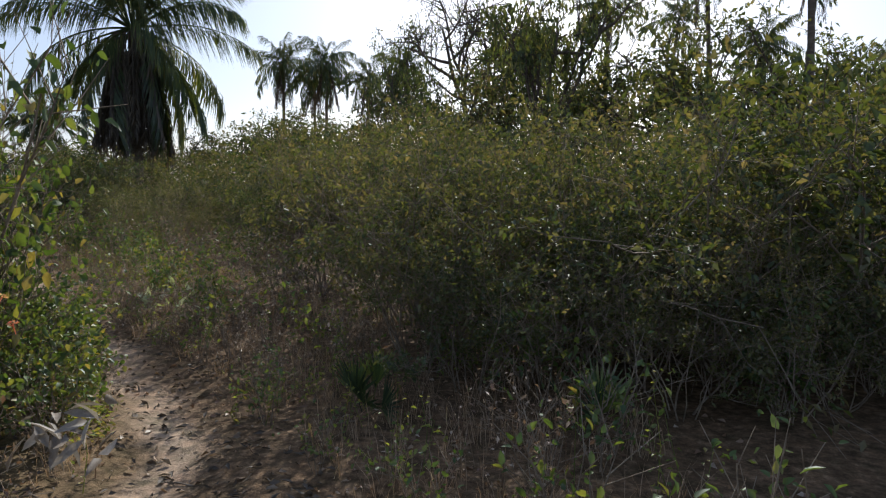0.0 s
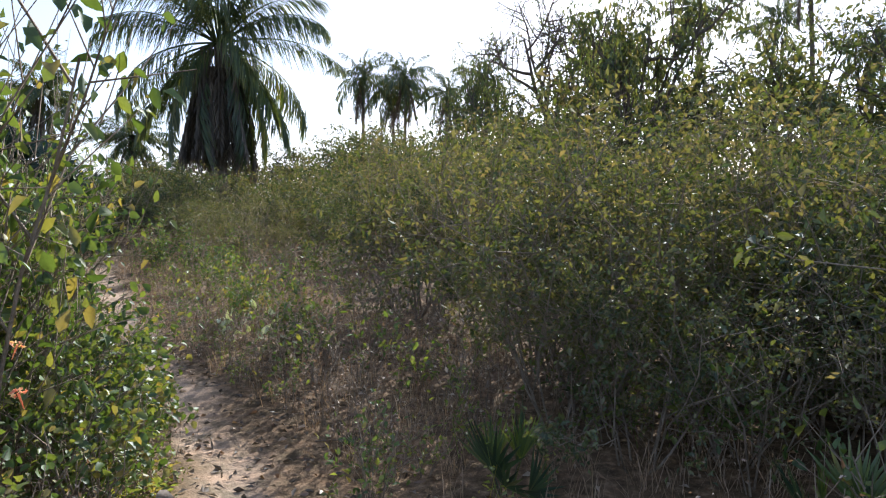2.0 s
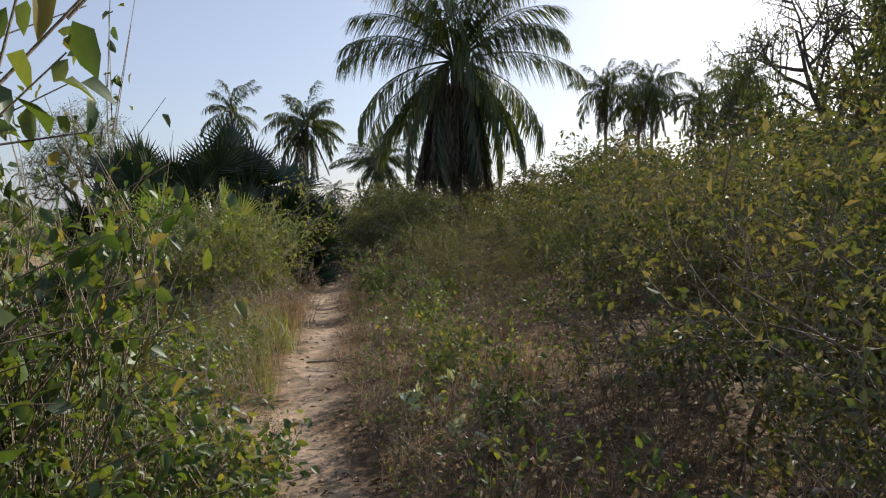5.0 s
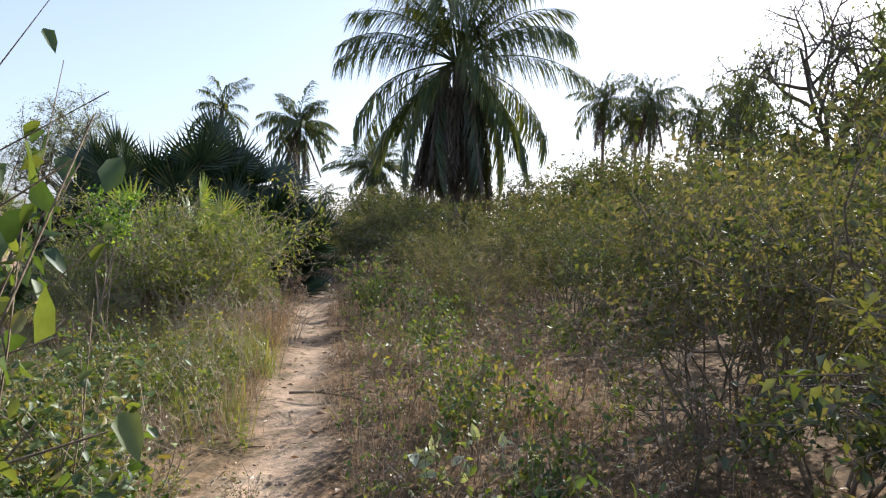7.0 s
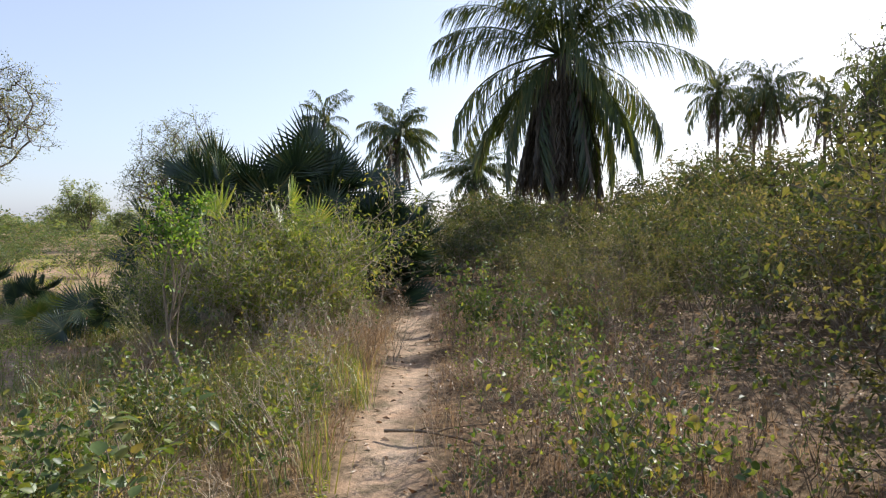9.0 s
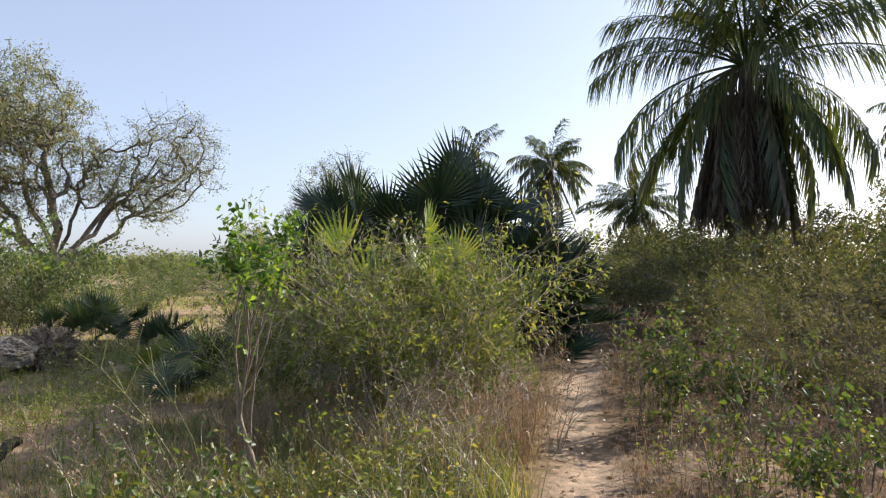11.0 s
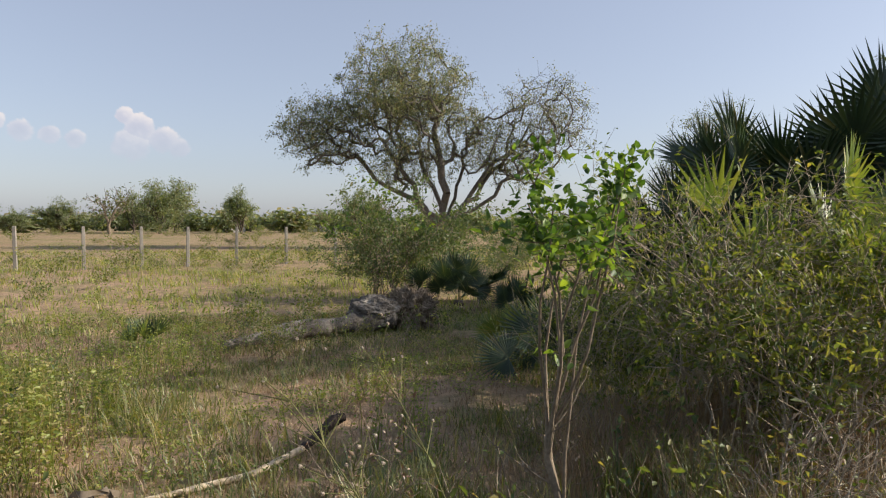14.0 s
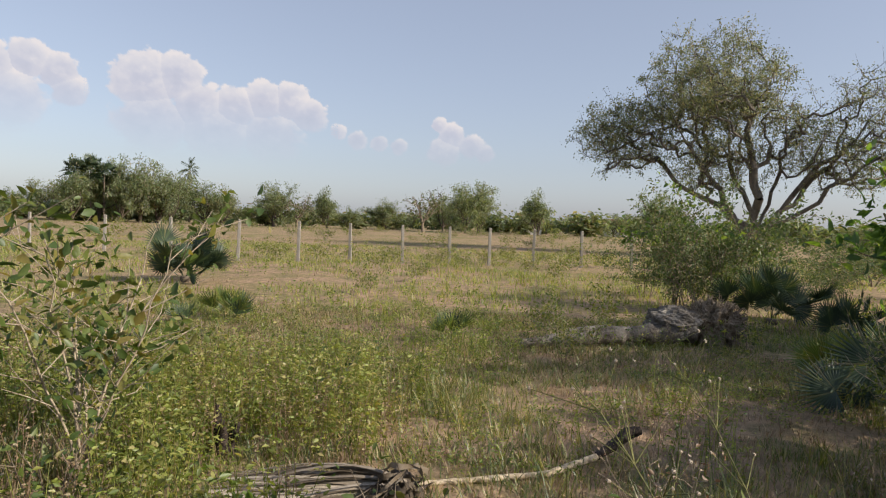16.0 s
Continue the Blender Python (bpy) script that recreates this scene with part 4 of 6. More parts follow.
def spreading(seed, leaf, count, limbs, lobes, aim_count, green, bole=1.6, girth=0.018):
    """Old field tree: crooked limbs from one short bole feed separate lobes of crown, (centre, half size, share of twigs, leafiness, flatness below), thinly leaved."""
    rng = np.random.default_rng(seed)
    nodes, up = [np.array([0.0, 0.0, -0.2]), np.array([0.05, 0.0, bole * 0.5]), np.array([0.0, 0.05, bole])], [-1, 0, 1]

    def run(start, pts):
        for p in pts:
            nodes.append(p)
            up.append(start)
            start = len(nodes) - 1

    for end in limbs:
        e = np.array(end)
        c = e * np.array([0.5, 0.5, 0.38]) + np.array([0, 0, 0.9])
        k = np.linspace(0.1, 1, 10)[:, None]
        run(2, (1 - k) ** 2 * nodes[2] + 2 * k * (1 - k) * c + k ** 2 * e + rng.normal(0, 0.17, (10, 3)))
    # where the crown's twigs end
    share = np.array([l[2] for l in lobes], dtype=float)
    aims = []
    while len(aims) < aim_count:
        mid, size, _, leafy, flat = lobes[rng.choice(len(lobes), p=share / share.sum())]
        d = unit(rng.normal(0, 1, 3))
        q = d * rng.random() ** 0.4 * np.array(size) * (1 + 0.14 * math.sin(5 * d[0] + 4 * d[2]) * math.sin(6 * d[1] + seed))
        q[2] *= flat if q[2] < 0 else 1.0
        aims.append((np.array(mid) + q, leafy))
    aims.sort(key=lambda a: float(np.hypot(a[0][0], a[0][1]) + abs(a[0][2] - 3.0)))
    ends, lush = [], []
    for p, leafy in aims:
        known = np.array(nodes[6:])
        d = np.linalg.norm(known - p, axis=1) + 0.12 * np.linalg.norm(known, axis=1)
        i = int(np.argmin(d)) + 6
        a = nodes[i]
        far = float(np.linalg.norm(p - a))
        n = max(2, int(far / 0.6))
        k = np.linspace(1 / n, 1, n)[:, None]
        run(i, a + (p - a) * k + np.array([0, 0, -0.10 * far]) * np.sin(np.pi * k) + rng.normal(0, 0.07, (n, 3)))
        ends.append(len(nodes) - 1)
        lush.append(leafy)
    flow = np.zeros(len(nodes))
    for i in ends:
        flow[i] += 1
    for i in range(len(nodes) - 1, 0, -1):
        flow[up[i]] += max(flow[i], 1e-6)
    rad = np.clip(girth * np.maximum(flow, 1) ** 0.47, 0.014, 0.7)
    wood, crown = Build(), Build()
    for i in range(1, len(nodes)):
        a, c = nodes[up[i]], nodes[i]
        tube(wood, np.array([a, c]), [min(rad[up[i]], rad[i] * 1.5), rad[i]], 9 if rad[i] > 0.12 else (5 if rad[i] > 0.04 else 3))
    twigs = []
    for i, leafy in zip(ends, lush):
        for j in range(4):
            d = unit(unit(nodes[i] - nodes[up[i]]) + rng.normal(0, 0.75, 3) + np.array([0, 0, -0.15]))
            e = nodes[i] + d * rng.uniform(0.4, 1.1)
            tube(wood, np.array([nodes[i], e]), [0.010, 0.005], 3)
            twigs.append((nodes[i], e, rng.uniform(0.0, 1.0) ** 1.5 * leafy))
    share = np.array([t[2] for t in twigs])
    pick = rng.choice(len(twigs), count, p=share / share.sum())
    foot, tip = np.array([t[0] for t in twigs])[pick], np.array([t[1] for t in twigs])[pick]
    pos = foot + (tip - foot) * rng.random(count)[:, None] * 1.15 + rng.normal(0, 0.15, (count, 3))
    size = leaf * (0.6 + 0.8 * rng.random(count))
    leaves(crown, rng, pos, rng.normal(0, 1, (count, 3)) + np.array([0, 0, -0.5]), size, size * 0.45, 0.2, 0.2)
    return wood.mesh("trunk", BARK_GREY), crown.mesh("crown", green)


OLD_LIMBS = ((-7.6, 0.3, 7.6), (-5.4, -2.0, 9.4), (-3.0, 2.0, 11.4), (-0.9, -1.5, 11.0), (1.6, 1.5, 9.0), (4.6, 1.0, 8.2), (7.4, -0.8, 7.6), (-2.0, 4.6, 8.6), (-2.0, -4.6, 8.6), (6.2, 2.0, 9.6))
OLD_LOBES = (((-2.7, 0, 10.1), (4.4, 4.6, 4.0), 0.34, 1.0, 0.6), ((-7.9, 0, 7.8), (2.9, 3.0, 2.4), 0.16, 0.85, 1.0), ((1.9, 0.5, 7.6), (2.3, 3.0, 2.6), 0.1, 0.6, 1.0), ((6.4, 0, 8.6), (3.0, 2.8, 3.2), 0.2, 0.3, 1.0), ((-2.5, 0, 5.9), (3.2, 3.0, 2.0), 0.1, 0.8, 1.0), ((4.6, 0, 5.6), (2.6, 2.6, 1.6), 0.06, 0.5, 1.0))
plant_tree(spreading(53, 0.145, 52000, OLD_LIMBS, OLD_LOBES, 1350, LEAF_CROWN, 1.6, 0.0145), "large spreading pasture tree with crooked limbs and open airy crown", -47.5, 18.9, 75, 1.0, 0.96, "", "spreading_tree")
DOME_LIMBS = ((-3.2, 0, 5.4), (-1.6, 1.5, 7.4), (0.4, -1.2, 8.4), (2.0, 1.0, 7.6), (3.4, -0.4, 5.6), (0, 3.0, 6.0), (0, -3.0, 6.0))
DOME_LOBES = (((-0.4, 0, 6.6), (3.7, 3.8, 3.5), 0.6, 1.0, 0.7), ((-3.0, 0, 4.6), (2.2, 2.6, 2.0), 0.2, 0.9, 1.0), ((2.8, 0, 4.9), (2.0, 2.4, 2.0), 0.2, 0.9, 1.0))
plant_tree(spreading(68, 0.14, 14000, DOME_LIMBS, DOME_LOBES, 620, LEAF_CROWN, 1.4, 0.015), "broad open-crowned tree beyond the fan palms", -42.4, 35.8, 54, 0.88, 0.9)
far_a = plant_tree(tree(61, 7.5, 4.5, 0.3, 6500, 0.9, 8, 2, BARK_DARK, LEAF_FAR_HAZED, 0.2, (3, 4), 0.9), "rounded far field tree with dull green crown", -118, -8, 0, 1.0, None, "far trees")
far_b = plant_tree(tree(62, 6.5, 3.6, 0.3, 6800, 0.3, 9, 2, BARK_DARK, LEAF_FAR_HAZED, 0.18, (3, 4), 0.8), "dense low far field tree", -120, 4, 0, 1.0, None, "far trees")
far_c = plant_tree(tree(63, 7.0, 5.0, 0.4, 400, 1.8, 6, 2, BARK_TWIG, LEAF_TREE, 0.2, (4, 5), 0.9), "far half-bare tree with pale branches", -112, -14, 0, 1.0, None, "far trees")
hedge_tree = plant_tree(tree(67, 5.0, 4.0, 0.85, 700, 0.2, 7, 1, BARK_DARK, LEAF_FAR_HAZED, 0.15, (3, 4), 1.2), "low far scrub tree on the horizon", -150, 0, 0, 1.0, None, "far trees")
wood_a = plant_tree(tree(64, 9.5, 4.2, 0.3, 3400, 2.0, 6, 3, BARK_DARK, LEAF_TREE, 0.2, (3, 4), 0.6), "tall broadleaf tree in the wood behind the scrub", 14.5, 31.0, 0, 1.0, None, "wood behind the scrub")
wood_b = plant_tree(tree(65, 8.0, 3.6, 0.28, 3600, 0.8, 7, 3, BARK_DARK, LEAF_THICKET, 0.15, (3, 4), 0.6), "dense dark broadleaf tree in the wood behind the scrub", -7.8, 45.2, 0, 0.85, 0.75, "wood behind the scrub")
bare_tree = plant_tree(tree(66, 13.5, 7.5, 0.2, 2200, 4.0, 5, 3, BARK_DARK, LEAF_TREE, 0.3, (4, 6), 0.5), "nearly leafless tree with crooked branches", 3.0, 52.5, 40, 1.15, 1.4, "wood behind the scrub", "bare_tree")

rng = np.random.default_rng(17)
for x, y, src, k, tall in ((-2.0, 51.5, wood_a, 0.55, 1.35), (1.5, 44.0, wood_a, 0.7, 0.9), (6.0, 35.6, wood_a, 0.8, 1.55), (-3.6, 40.3, wood_b, 0.85, 0.8), (2.2, 38.5, wood_b, 0.95, 0.95), (-11.5, 47.0, wood_b, 0.9, 0.72), (-16.0, 48.0, wood_b, 0.8, 0.6),
                           (10.0, 38.0, wood_b, 1.0, 1.05), (14.0, 40.0, wood_a, 1.0, 1.1), (19.0, 36.0, wood_b, 1.0, 0.95), (23.0, 38.0, wood_a, 1.0, 0.9), (27.0, 36.0, wood_b, 1.0, 0.95), (31.0, 40.0, wood_a, 1.1, 1.05), (9.0, 46.0, wood_a, 1.0, 1.2),
                           (16.0, 30.0, wood_b, 0.8, 0.7), (22.0, 30.0, wood_b, 0.9, 0.75), (5.0, 29.5, wood_b, 0.7, 0.62), (-5.0, 30.0, wood_b, 0.6, 0.5), (0.5, 29.0, wood_b, 0.65, 0.58), (-8.5, 33.0, wood_b, 0.6, 0.5), (11.0, 29.0, wood_b, 0.7, 0.65),
                           (-21.0, 52.0, wood_b, 0.8, 0.5), (-27.0, 50.0, wood_b, 0.8, 0.45), (-33.0, 47.0, wood_b, 0.7, 0.4), (-18.0, 34.0, wood_b, 0.6, 0.4), (-23.0, 33.0, wood_b, 0.6, 0.38), (-13.5, 31.5, wood_b, 0.6, 0.42), (-16.0, 29.5, wood_b, 0.5, 0.32), (-27.5, 34.0, wood_b, 0.6, 0.36), (-20.0, 43.0, wood_b, 0.8, 0.5)):
    put(src, x, y, 0, rng.uniform(0, 360), k, tall)

# beyond the pasture
EYE_X, EYE_Y = -4.6, 7.4


def by_bearing(yaw, d):
    return EYE_X - math.sin(radians(yaw)) * d, EYE_Y + math.cos(radians(yaw)) * d


for yaw, d, src, k, tall in ((60.5, 112, far_a, 1.0, 1.0), (57.5, 125, far_b, 1.0, 0.7), (128.0, 118, far_b, 1.1, 1.25), (126.2, 122, far_a, 1.0, 1.2), (124.8, 117, far_b, 1.1, 1.3), (123.4, 119, far_a, 1.1, 1.2), (122.2, 120, far_b, 1.2, 1.2), (126.8, 130, far_b, 1.1, 1.0), (121.2, 118, far_a, 0.8, 0.9), (118.8, 122, far_a, 1.1, 0.85), (120.5, 125, far_a, 1.0, 1.0), (117.5, 120, far_b, 1.0, 0.85), (113.5, 120, far_a, 0.95, 0.9), (111.6, 118, far_c, 1.0, 0.8), (109.2, 125, far_b, 0.9, 0.95),
                             (107.4, 115, far_b, 0.6, 0.5), (104.4, 125, far_b, 0.95, 0.75), (99.6, 130, far_a, 0.7, 0.85), (96.6, 122, far_a, 1.2, 1.0), (92.8, 135, far_b, 0.7, 0.75), (91.0, 140, far_b, 0.5, 0.55), (88.6, 140, far_b, 1.0, 0.55), (85.6, 140, far_a, 0.8, 0.55),
                             (82.0, 115, far_a, 1.0, 0.9), (129.5, 140, far_a, 1.1, 0.8), (132.0, 150, far_b, 1.2, 0.7), (76.5, 120, far_b, 1.1, 0.5), (73.0, 140, far_a, 1.3, 0.6), (69.5, 130, far_b, 1.0, 0.45), (66.0, 150, far_b, 1.2, 0.5), (62.0, 150, far_a, 1.4, 0.7)):
    x, y = by_bearing(yaw, d)
    put(src, x, y, 0, rng.uniform(0, 360), k, tall)
# low hedge of bushes along the horizon
for i in range(80):
    x, y = by_bearing(57 + 86 * (i + rng.random()) / 80, rng.uniform(125, 200))
    put(hedge_tree, x, y, 0, rng.uniform(0, 360), rng.uniform(0.9, 1.8), rng.uniform(0.45, 1.0))
for yaw, d, tall in ((127.9, 118, 7.6), (126.8, 119, 8.2), (125.9, 117, 7.2)):
    x, y = by_bearing(yaw, d)
    fan_palm(x, y, int(yaw * 10), 34, 0.3, 0.5, "far palmyra palm with round crown above the field trees", 1.35, tall, -45, "far palms")
x, y = by_bearing(119.9, 150)
put(tall_palm, x, y, 0, 0, 0.8, 1.25, "far palm above the field trees")

# two small houses by the far trees
def far_house(yaw, d, turn, wide, label):
    x, y = by_bearing(yaw, d)
    ob = thing("house", label, "house", "far houses")
    for name, mat, boxes in (("wall", WALL_WHITE, (wide, 4.0, 2.4, 0.0, 1.0)), ("roof", ROOF_TILE, (wide + 0.8, 4.8, 1.3, 2.4, 0.05))):
        bm = bmesh.new()
        bmesh.ops.create_cube(bm, size=1.0)
        for v in bm.verts:
            top = v.co.z > 0
            v.co = Vector((v.co.x * boxes[0], v.co.y * boxes[1] * (boxes[4] if top else 1.0), boxes[3] + (boxes[2] if top else 0.0)))
        me = bpy.data.meshes.new(name)
        bm.to_mesh(me)
        bm.free()
        me.materials.append(mat)
        part(name, me, ob)
    ob.matrix_basis = pose(x, y, 0, 0, 0, turn)


far_house(92.3, 135, 95, 4.0, "small far house with brown pitched roof")
far_house(85.5, 150, 60, 3.5, "small far white-walled house among trees")

# bushes in the pasture
field_bush = bush(shrub(71, 2.3, 1.5, 10, 2, 0.085, 3000, BARK_TWIG, LEAF_AIRY, kids=(3, 5), gather=1.5), "field_bush", "grey-green bush behind the fallen log", "bush", "bushes in the pasture", -18.2, 10.6)
for x, y, k, tall in ((-17.3, 10.0, 0.6, 0.75), (-18.0, 9.8, 0.75, 0.9), (-20.5, 9.4, 0.7, 0.6), (-19.5, 12.6, 0.6, 0.45), (-22.0, 12.0, 0.8, 0.5), (-24.0, 14.5, 0.9, 0.55), (-26.0, 12.0, 0.9, 0.5), (-22.0, 16.5, 1.1, 0.65), (-28.0, 17.0, 1.3, 0.8), (-32.0, 13.0, 1.2, 0.7), (-34.0, 20.0, 1.4, 0.8), (-38.0, 16.5, 1.3, 0.75), (-27.0, 22.0, 1.4, 0.7), (-33.0, 27.0, 1.4, 0.8), (-40.0, 24.0, 1.4, 0.7)):
    put(field_bush, x, y, gz(x, y), rng.uniform(0, 360), k, tall)
tip_tree = bush(shrub(72, 2.5, 0.5, 4, 2, 0.11, 420, BARK_TWIG, LEAF_SAPLING, True, 0.5), "sapling", "slim pale green sapling beside the fallen log", "sapling", "", -18.6, 9.7)
low_bush = bush(shrub(75, 2.3, 1.5, 6, 2, 0.16, 360, BARK_PALE, LEAF_WAYSIDE, kids=(3, 4), gather=1.2), "low_bush", "low green bush in the pasture", "bush", "bushes in the pasture", -26.5, 9.5, 0, 0.3)
for x, y, k in ((-21.5, 4.0, 0.35), (-18.2, 3.6, 0.3), (-24.0, 2.2, 0.45), (-25.5, 6.5, 0.4), (-27.0, 4.3, 0.35), (-14.0, 7.3, 0.32), (-14.9, 8.1, 0.35), (-12.8, 7.6, 0.22), (-23.5, 7.5, 0.45), (-29.0, 8.0, 0.5), (-31.0, 5.5, 0.45)):
    put(low_bush, x, y, gz(x, y), rng.uniform(0, 360), k, k, "small green bush in the pasture turf")

for i in range(13):
    x, y = -31.4 + 0.33 * i + rng.uniform(-0.4, 0.6), 9.3 - 1.15 * i + rng.uniform(-0.5, 0.5)
    k = rng.uniform(0.22, 0.42)
    put(low_bush, x, y, gz(x, y), rng.uniform(0, 360), k * 1.2, k, "low green bush at the foot of the pasture fence")

for i in range(70):
    x, y = by_bearing(58 + 84 * (i + rng.random()) / 70, rng.uniform(34, 105))
    k = rng.uniform(0.35, 0.8)
    put(low_bush, x, y, 0, rng.uniform(0, 360), k * 1.3, k * 0.8, "low green bush in the open field")

# fence of concrete posts across the pasture


def fence_post(x, y, turn, lean):
    ob = thing("fence_post", "weathered grey concrete fence post in the pasture", "post", "pasture fence")
    bm = bmesh.new()
    bmesh.ops.create_cube(bm, size=1.0)
    for v in bm.verts:
        k = 1.0 if v.co.z < 0 else 0.85
        v.co = Vector((v.co.x * 0.11 * k, v.co.y * 0.11 * k, (v.co.z + 0.5) * 1.5 - 0.1))
    bmesh.ops.bevel(bm, geom=bm.edges[:], offset=0.012, segments=1, affect="EDGES")
    me = bpy.data.meshes.new("shaft")
    bm.to_mesh(me)
    bm.free()
    me.materials.append(CONCRETE)
    part("shaft", me, ob)
    ob.matrix_basis = pose(x, y, 0, lean, lean * 0.6, turn)
    return ob


post_spots = [(-31.6, 10.2), (-31.0, 8.3), (-30.5, 6.5), (-30.0, 4.9), (-29.4, 3.5), (-28.9, 1.85), (-28.2, 0.1), (-27.3, -1.5), (-26.2, -3.2), (-26.6, -5.9), (-27.6, -9.2), (-28.6, -13.2), (-30.0, -18.0)]
first_post = fence_post(*post_spots[0], 8, 1.0)
for x, y in post_spots[1:]:
    copy_thing(first_post, pose(x, y, 0, rng.uniform(-2, 2), rng.uniform(-2, 2), rng.uniform(0, 30)))


# ---- fallen log and litter ----
def bent_log(b, pts, radii, seed, sides=12, rough=0.12):
    rng = np.random.default_rng(seed)
    pts = np.asarray(pts, dtype=np.float64)
    k = np.linspace(0, len(pts) - 1, 40)
    p = np.stack([np.interp(k, np.arange(len(pts)), pts[:, j]) for j in range(3)], 1)
    r = np.interp(k, np.arange(len(pts)), radii) * (1 + rough * rng.normal(0, 1, 40))
    tube(b, p, r, sides, True)
    b.v[-1] = b.v[-1] + rng.normal(0, 0.05 * float(np.mean(radii)), b.v[-1].shape)


log = thing("fallen_log", "grey weathered fallen trunk with its upturned root plate", "log")
b = Build()
bent_log(b, [(-13.1, 7.0, 0.05), (-13.4, 7.5, 0.08), (-13.65, 8.1, 0.11), (-13.85, 8.6, 0.15), (-14.0, 9.2, 0.2)], [0.05, 0.08, 0.095, 0.12, 0.15], 1, 14, 0.14)
part("trunk", b.mesh("trunk", LOG_WOOD), log)
b = Build()
bent_log(b, [(-13.5, 7.55, 0.17), (-13.7, 7.95, 0.2), (-13.95, 8.4, 0.16)], [0.03, 0.05, 0.06], 5, 10, 0.12)
part("broken_limb", b.mesh("broken_limb", LOG_WOOD), log, "pale broken limb lying along the trunk")


def lump(at, size, subdivisions, rough, grain, seed, ridges=0.0):
    """An uneven lump: a ball drawn out and broken up at several scales."""
    bm = bmesh.new()
    bmesh.ops.create_icosphere(bm, subdivisions=subdivisions, radius=1.0)
    for v in bm.verts:
        n = v.co.normalized()
        k = 1 + rough * noise.fractal(n * grain + Vector((seed, 0, 0)), 0.8, 2.1, 6) + ridges * math.sin(14 * n.z + 5 * noise.noise(n * 2))
        v.co = Vector((at[0] + n.x * size[0] * k, at[1] + n.y * size[1] * k, max(0.0, at[2] + n.z * size[2] * k)))
    return bm


bm = lump((-14.05, 8.95, 0.27), (0.26, 0.36, 0.23), 5, 0.22, 2.2, 3, 0.03)
me = bpy.data.meshes.new("root_collar")
bm.to_mesh(me)
bm.free()
me.materials.append(LOG_WOOD)
part("root_collar", me, log, "swollen grey root collar")
bm = lump((-14.25, 9.5, 0.25), (0.3, 0.33, 0.31), 5, 0.45, 4.0, 8)
me = bpy.data.meshes.new("root_plate")
bm.to_mesh(me)
bm.free()
me.materials.append(BARK_TWIG)
part("root_plate", me, log, "shaggy brown root plate with dry soil")
b = Build()
rng2 = np.random.default_rng(9)
for i in range(420):
    n = unit(rng2.normal(0, 1, 3) * np.array([1, 1, 0.8]))
    foot = np.array([-14.25, 9.5, 0.27]) + n * np.array([0.32, 0.36, 0.32])
    if foot[2] < 0.03:
        continue
    mid = foot + n * rng2.uniform(0.02, 0.08) + rng2.normal(0, 0.03, 3)
    end = mid + np.array([rng2.normal(0, 0.06), rng2.normal(0, 0.06), -rng2.uniform(0.0, 0.12)])
    end[2] = max(end[2], 0.01)
    tube(b, np.array([foot, mid, end]), [0.007, 0.005, 0.002], 3)
part("root_hairs", b.mesh("root_hairs", BARK_TWIG), log, "fringe of thin dry roots")

# dead palm leaf at the near edge of the pasture
dead_leaf = thing("dead_palm_frond", "dead grey palm frond lying on a bleached stalk in grass", "palm frond")
b = Build()
bent_log(b, [(-8.25, 6.62, 0.05), (-8.4, 7.0, 0.06), (-8.6, 7.4, 0.06), (-8.9, 7.7, 0.09)], [0.016, 0.018, 0.019, 0.022], 3, 8, 0.03)
part("stalk", b.mesh("stalk", PALE_STICK), dead_leaf)
b = Build()
bent_log(b, [(-8.9, 7.7, 0.09), (-9.1, 7.82, 0.11), (-9.25, 7.92, 0.15), (-9.3, 8.0, 0.16)], [0.024, 0.034, 0.042, 0.03], 4, 8, 0.08)
part("stalk_base", b.mesh("stalk_base", DARK_WOOD), dead_leaf, "dark rotten stalk base")
def dry_strips(count, seed, far, rise, crumple):
    """Folded dry strips that lie over one another and curl at their ends."""
    rng = np.random.default_rng(seed)
    b = Build()
    k = np.linspace(0, 1, 8)
    for i in range(count):
        u = rng.uniform(-0.5, 0.5)
        ln = far * rng.uniform(0.45, 1.0)
        top = rise * (1 - 1.7 * abs(u)) * rng.uniform(0.5, 1.1)
        x = -8.22 + u * (0.14 + 0.24 * k) + 0.25 * k + 0.02 * np.sin(k * 5 + i) + crumple * 0.12 * np.sin(k * 7 + 2 * i)
        y = 6.66 - ln * k + crumple * rng.uniform(0.0, 0.14)
        z = 0.03 + top * np.sin(np.pi * np.clip(0.12 + 0.8 * k, 0, 1)) + rng.uniform(0, 0.07) * k ** 4
        p = np.stack([x, y, z], 1)
        tilt = 0.9 * u + rng.uniform(-0.35, 0.35) + crumple * 2.0 * np.sin(k * 4 + i)
        wide = rng.uniform(0.010, 0.024) * (1 - 0.75 * k ** 2)
        side = np.stack([np.cos(tilt) * wide, 0 * k, -np.sin(tilt) * wide], 1)
        ridge = np.array([0, 0, 0.008]) * (1 - k)[:, None]
        vs = np.stack([p - side, p + ridge, p + side], 1).reshape(-1, 3)
        t = []
        for j in range(7):
            for c in (0, 1):
                t += [(3 * j + c, 3 * j + c + 1, 3 * j + c + 4), (3 * j + c, 3 * j + c + 4, 3 * j + c + 3)]
        b.add(vs, t)
    return b


part("blade_tuft", dry_strips(90, 12, 1.05, 0.15, 0.0).mesh("blade_tuft", LEAF_STRAW), dead_leaf, "flat grey-beige dry blades lying in layers")
part("crumpled_blade", dry_strips(26, 13, 0.3, 0.22, 1.0).mesh("crumpled_blade", LEAF_DEAD), dead_leaf, "dark crumpled blades at the stalk")

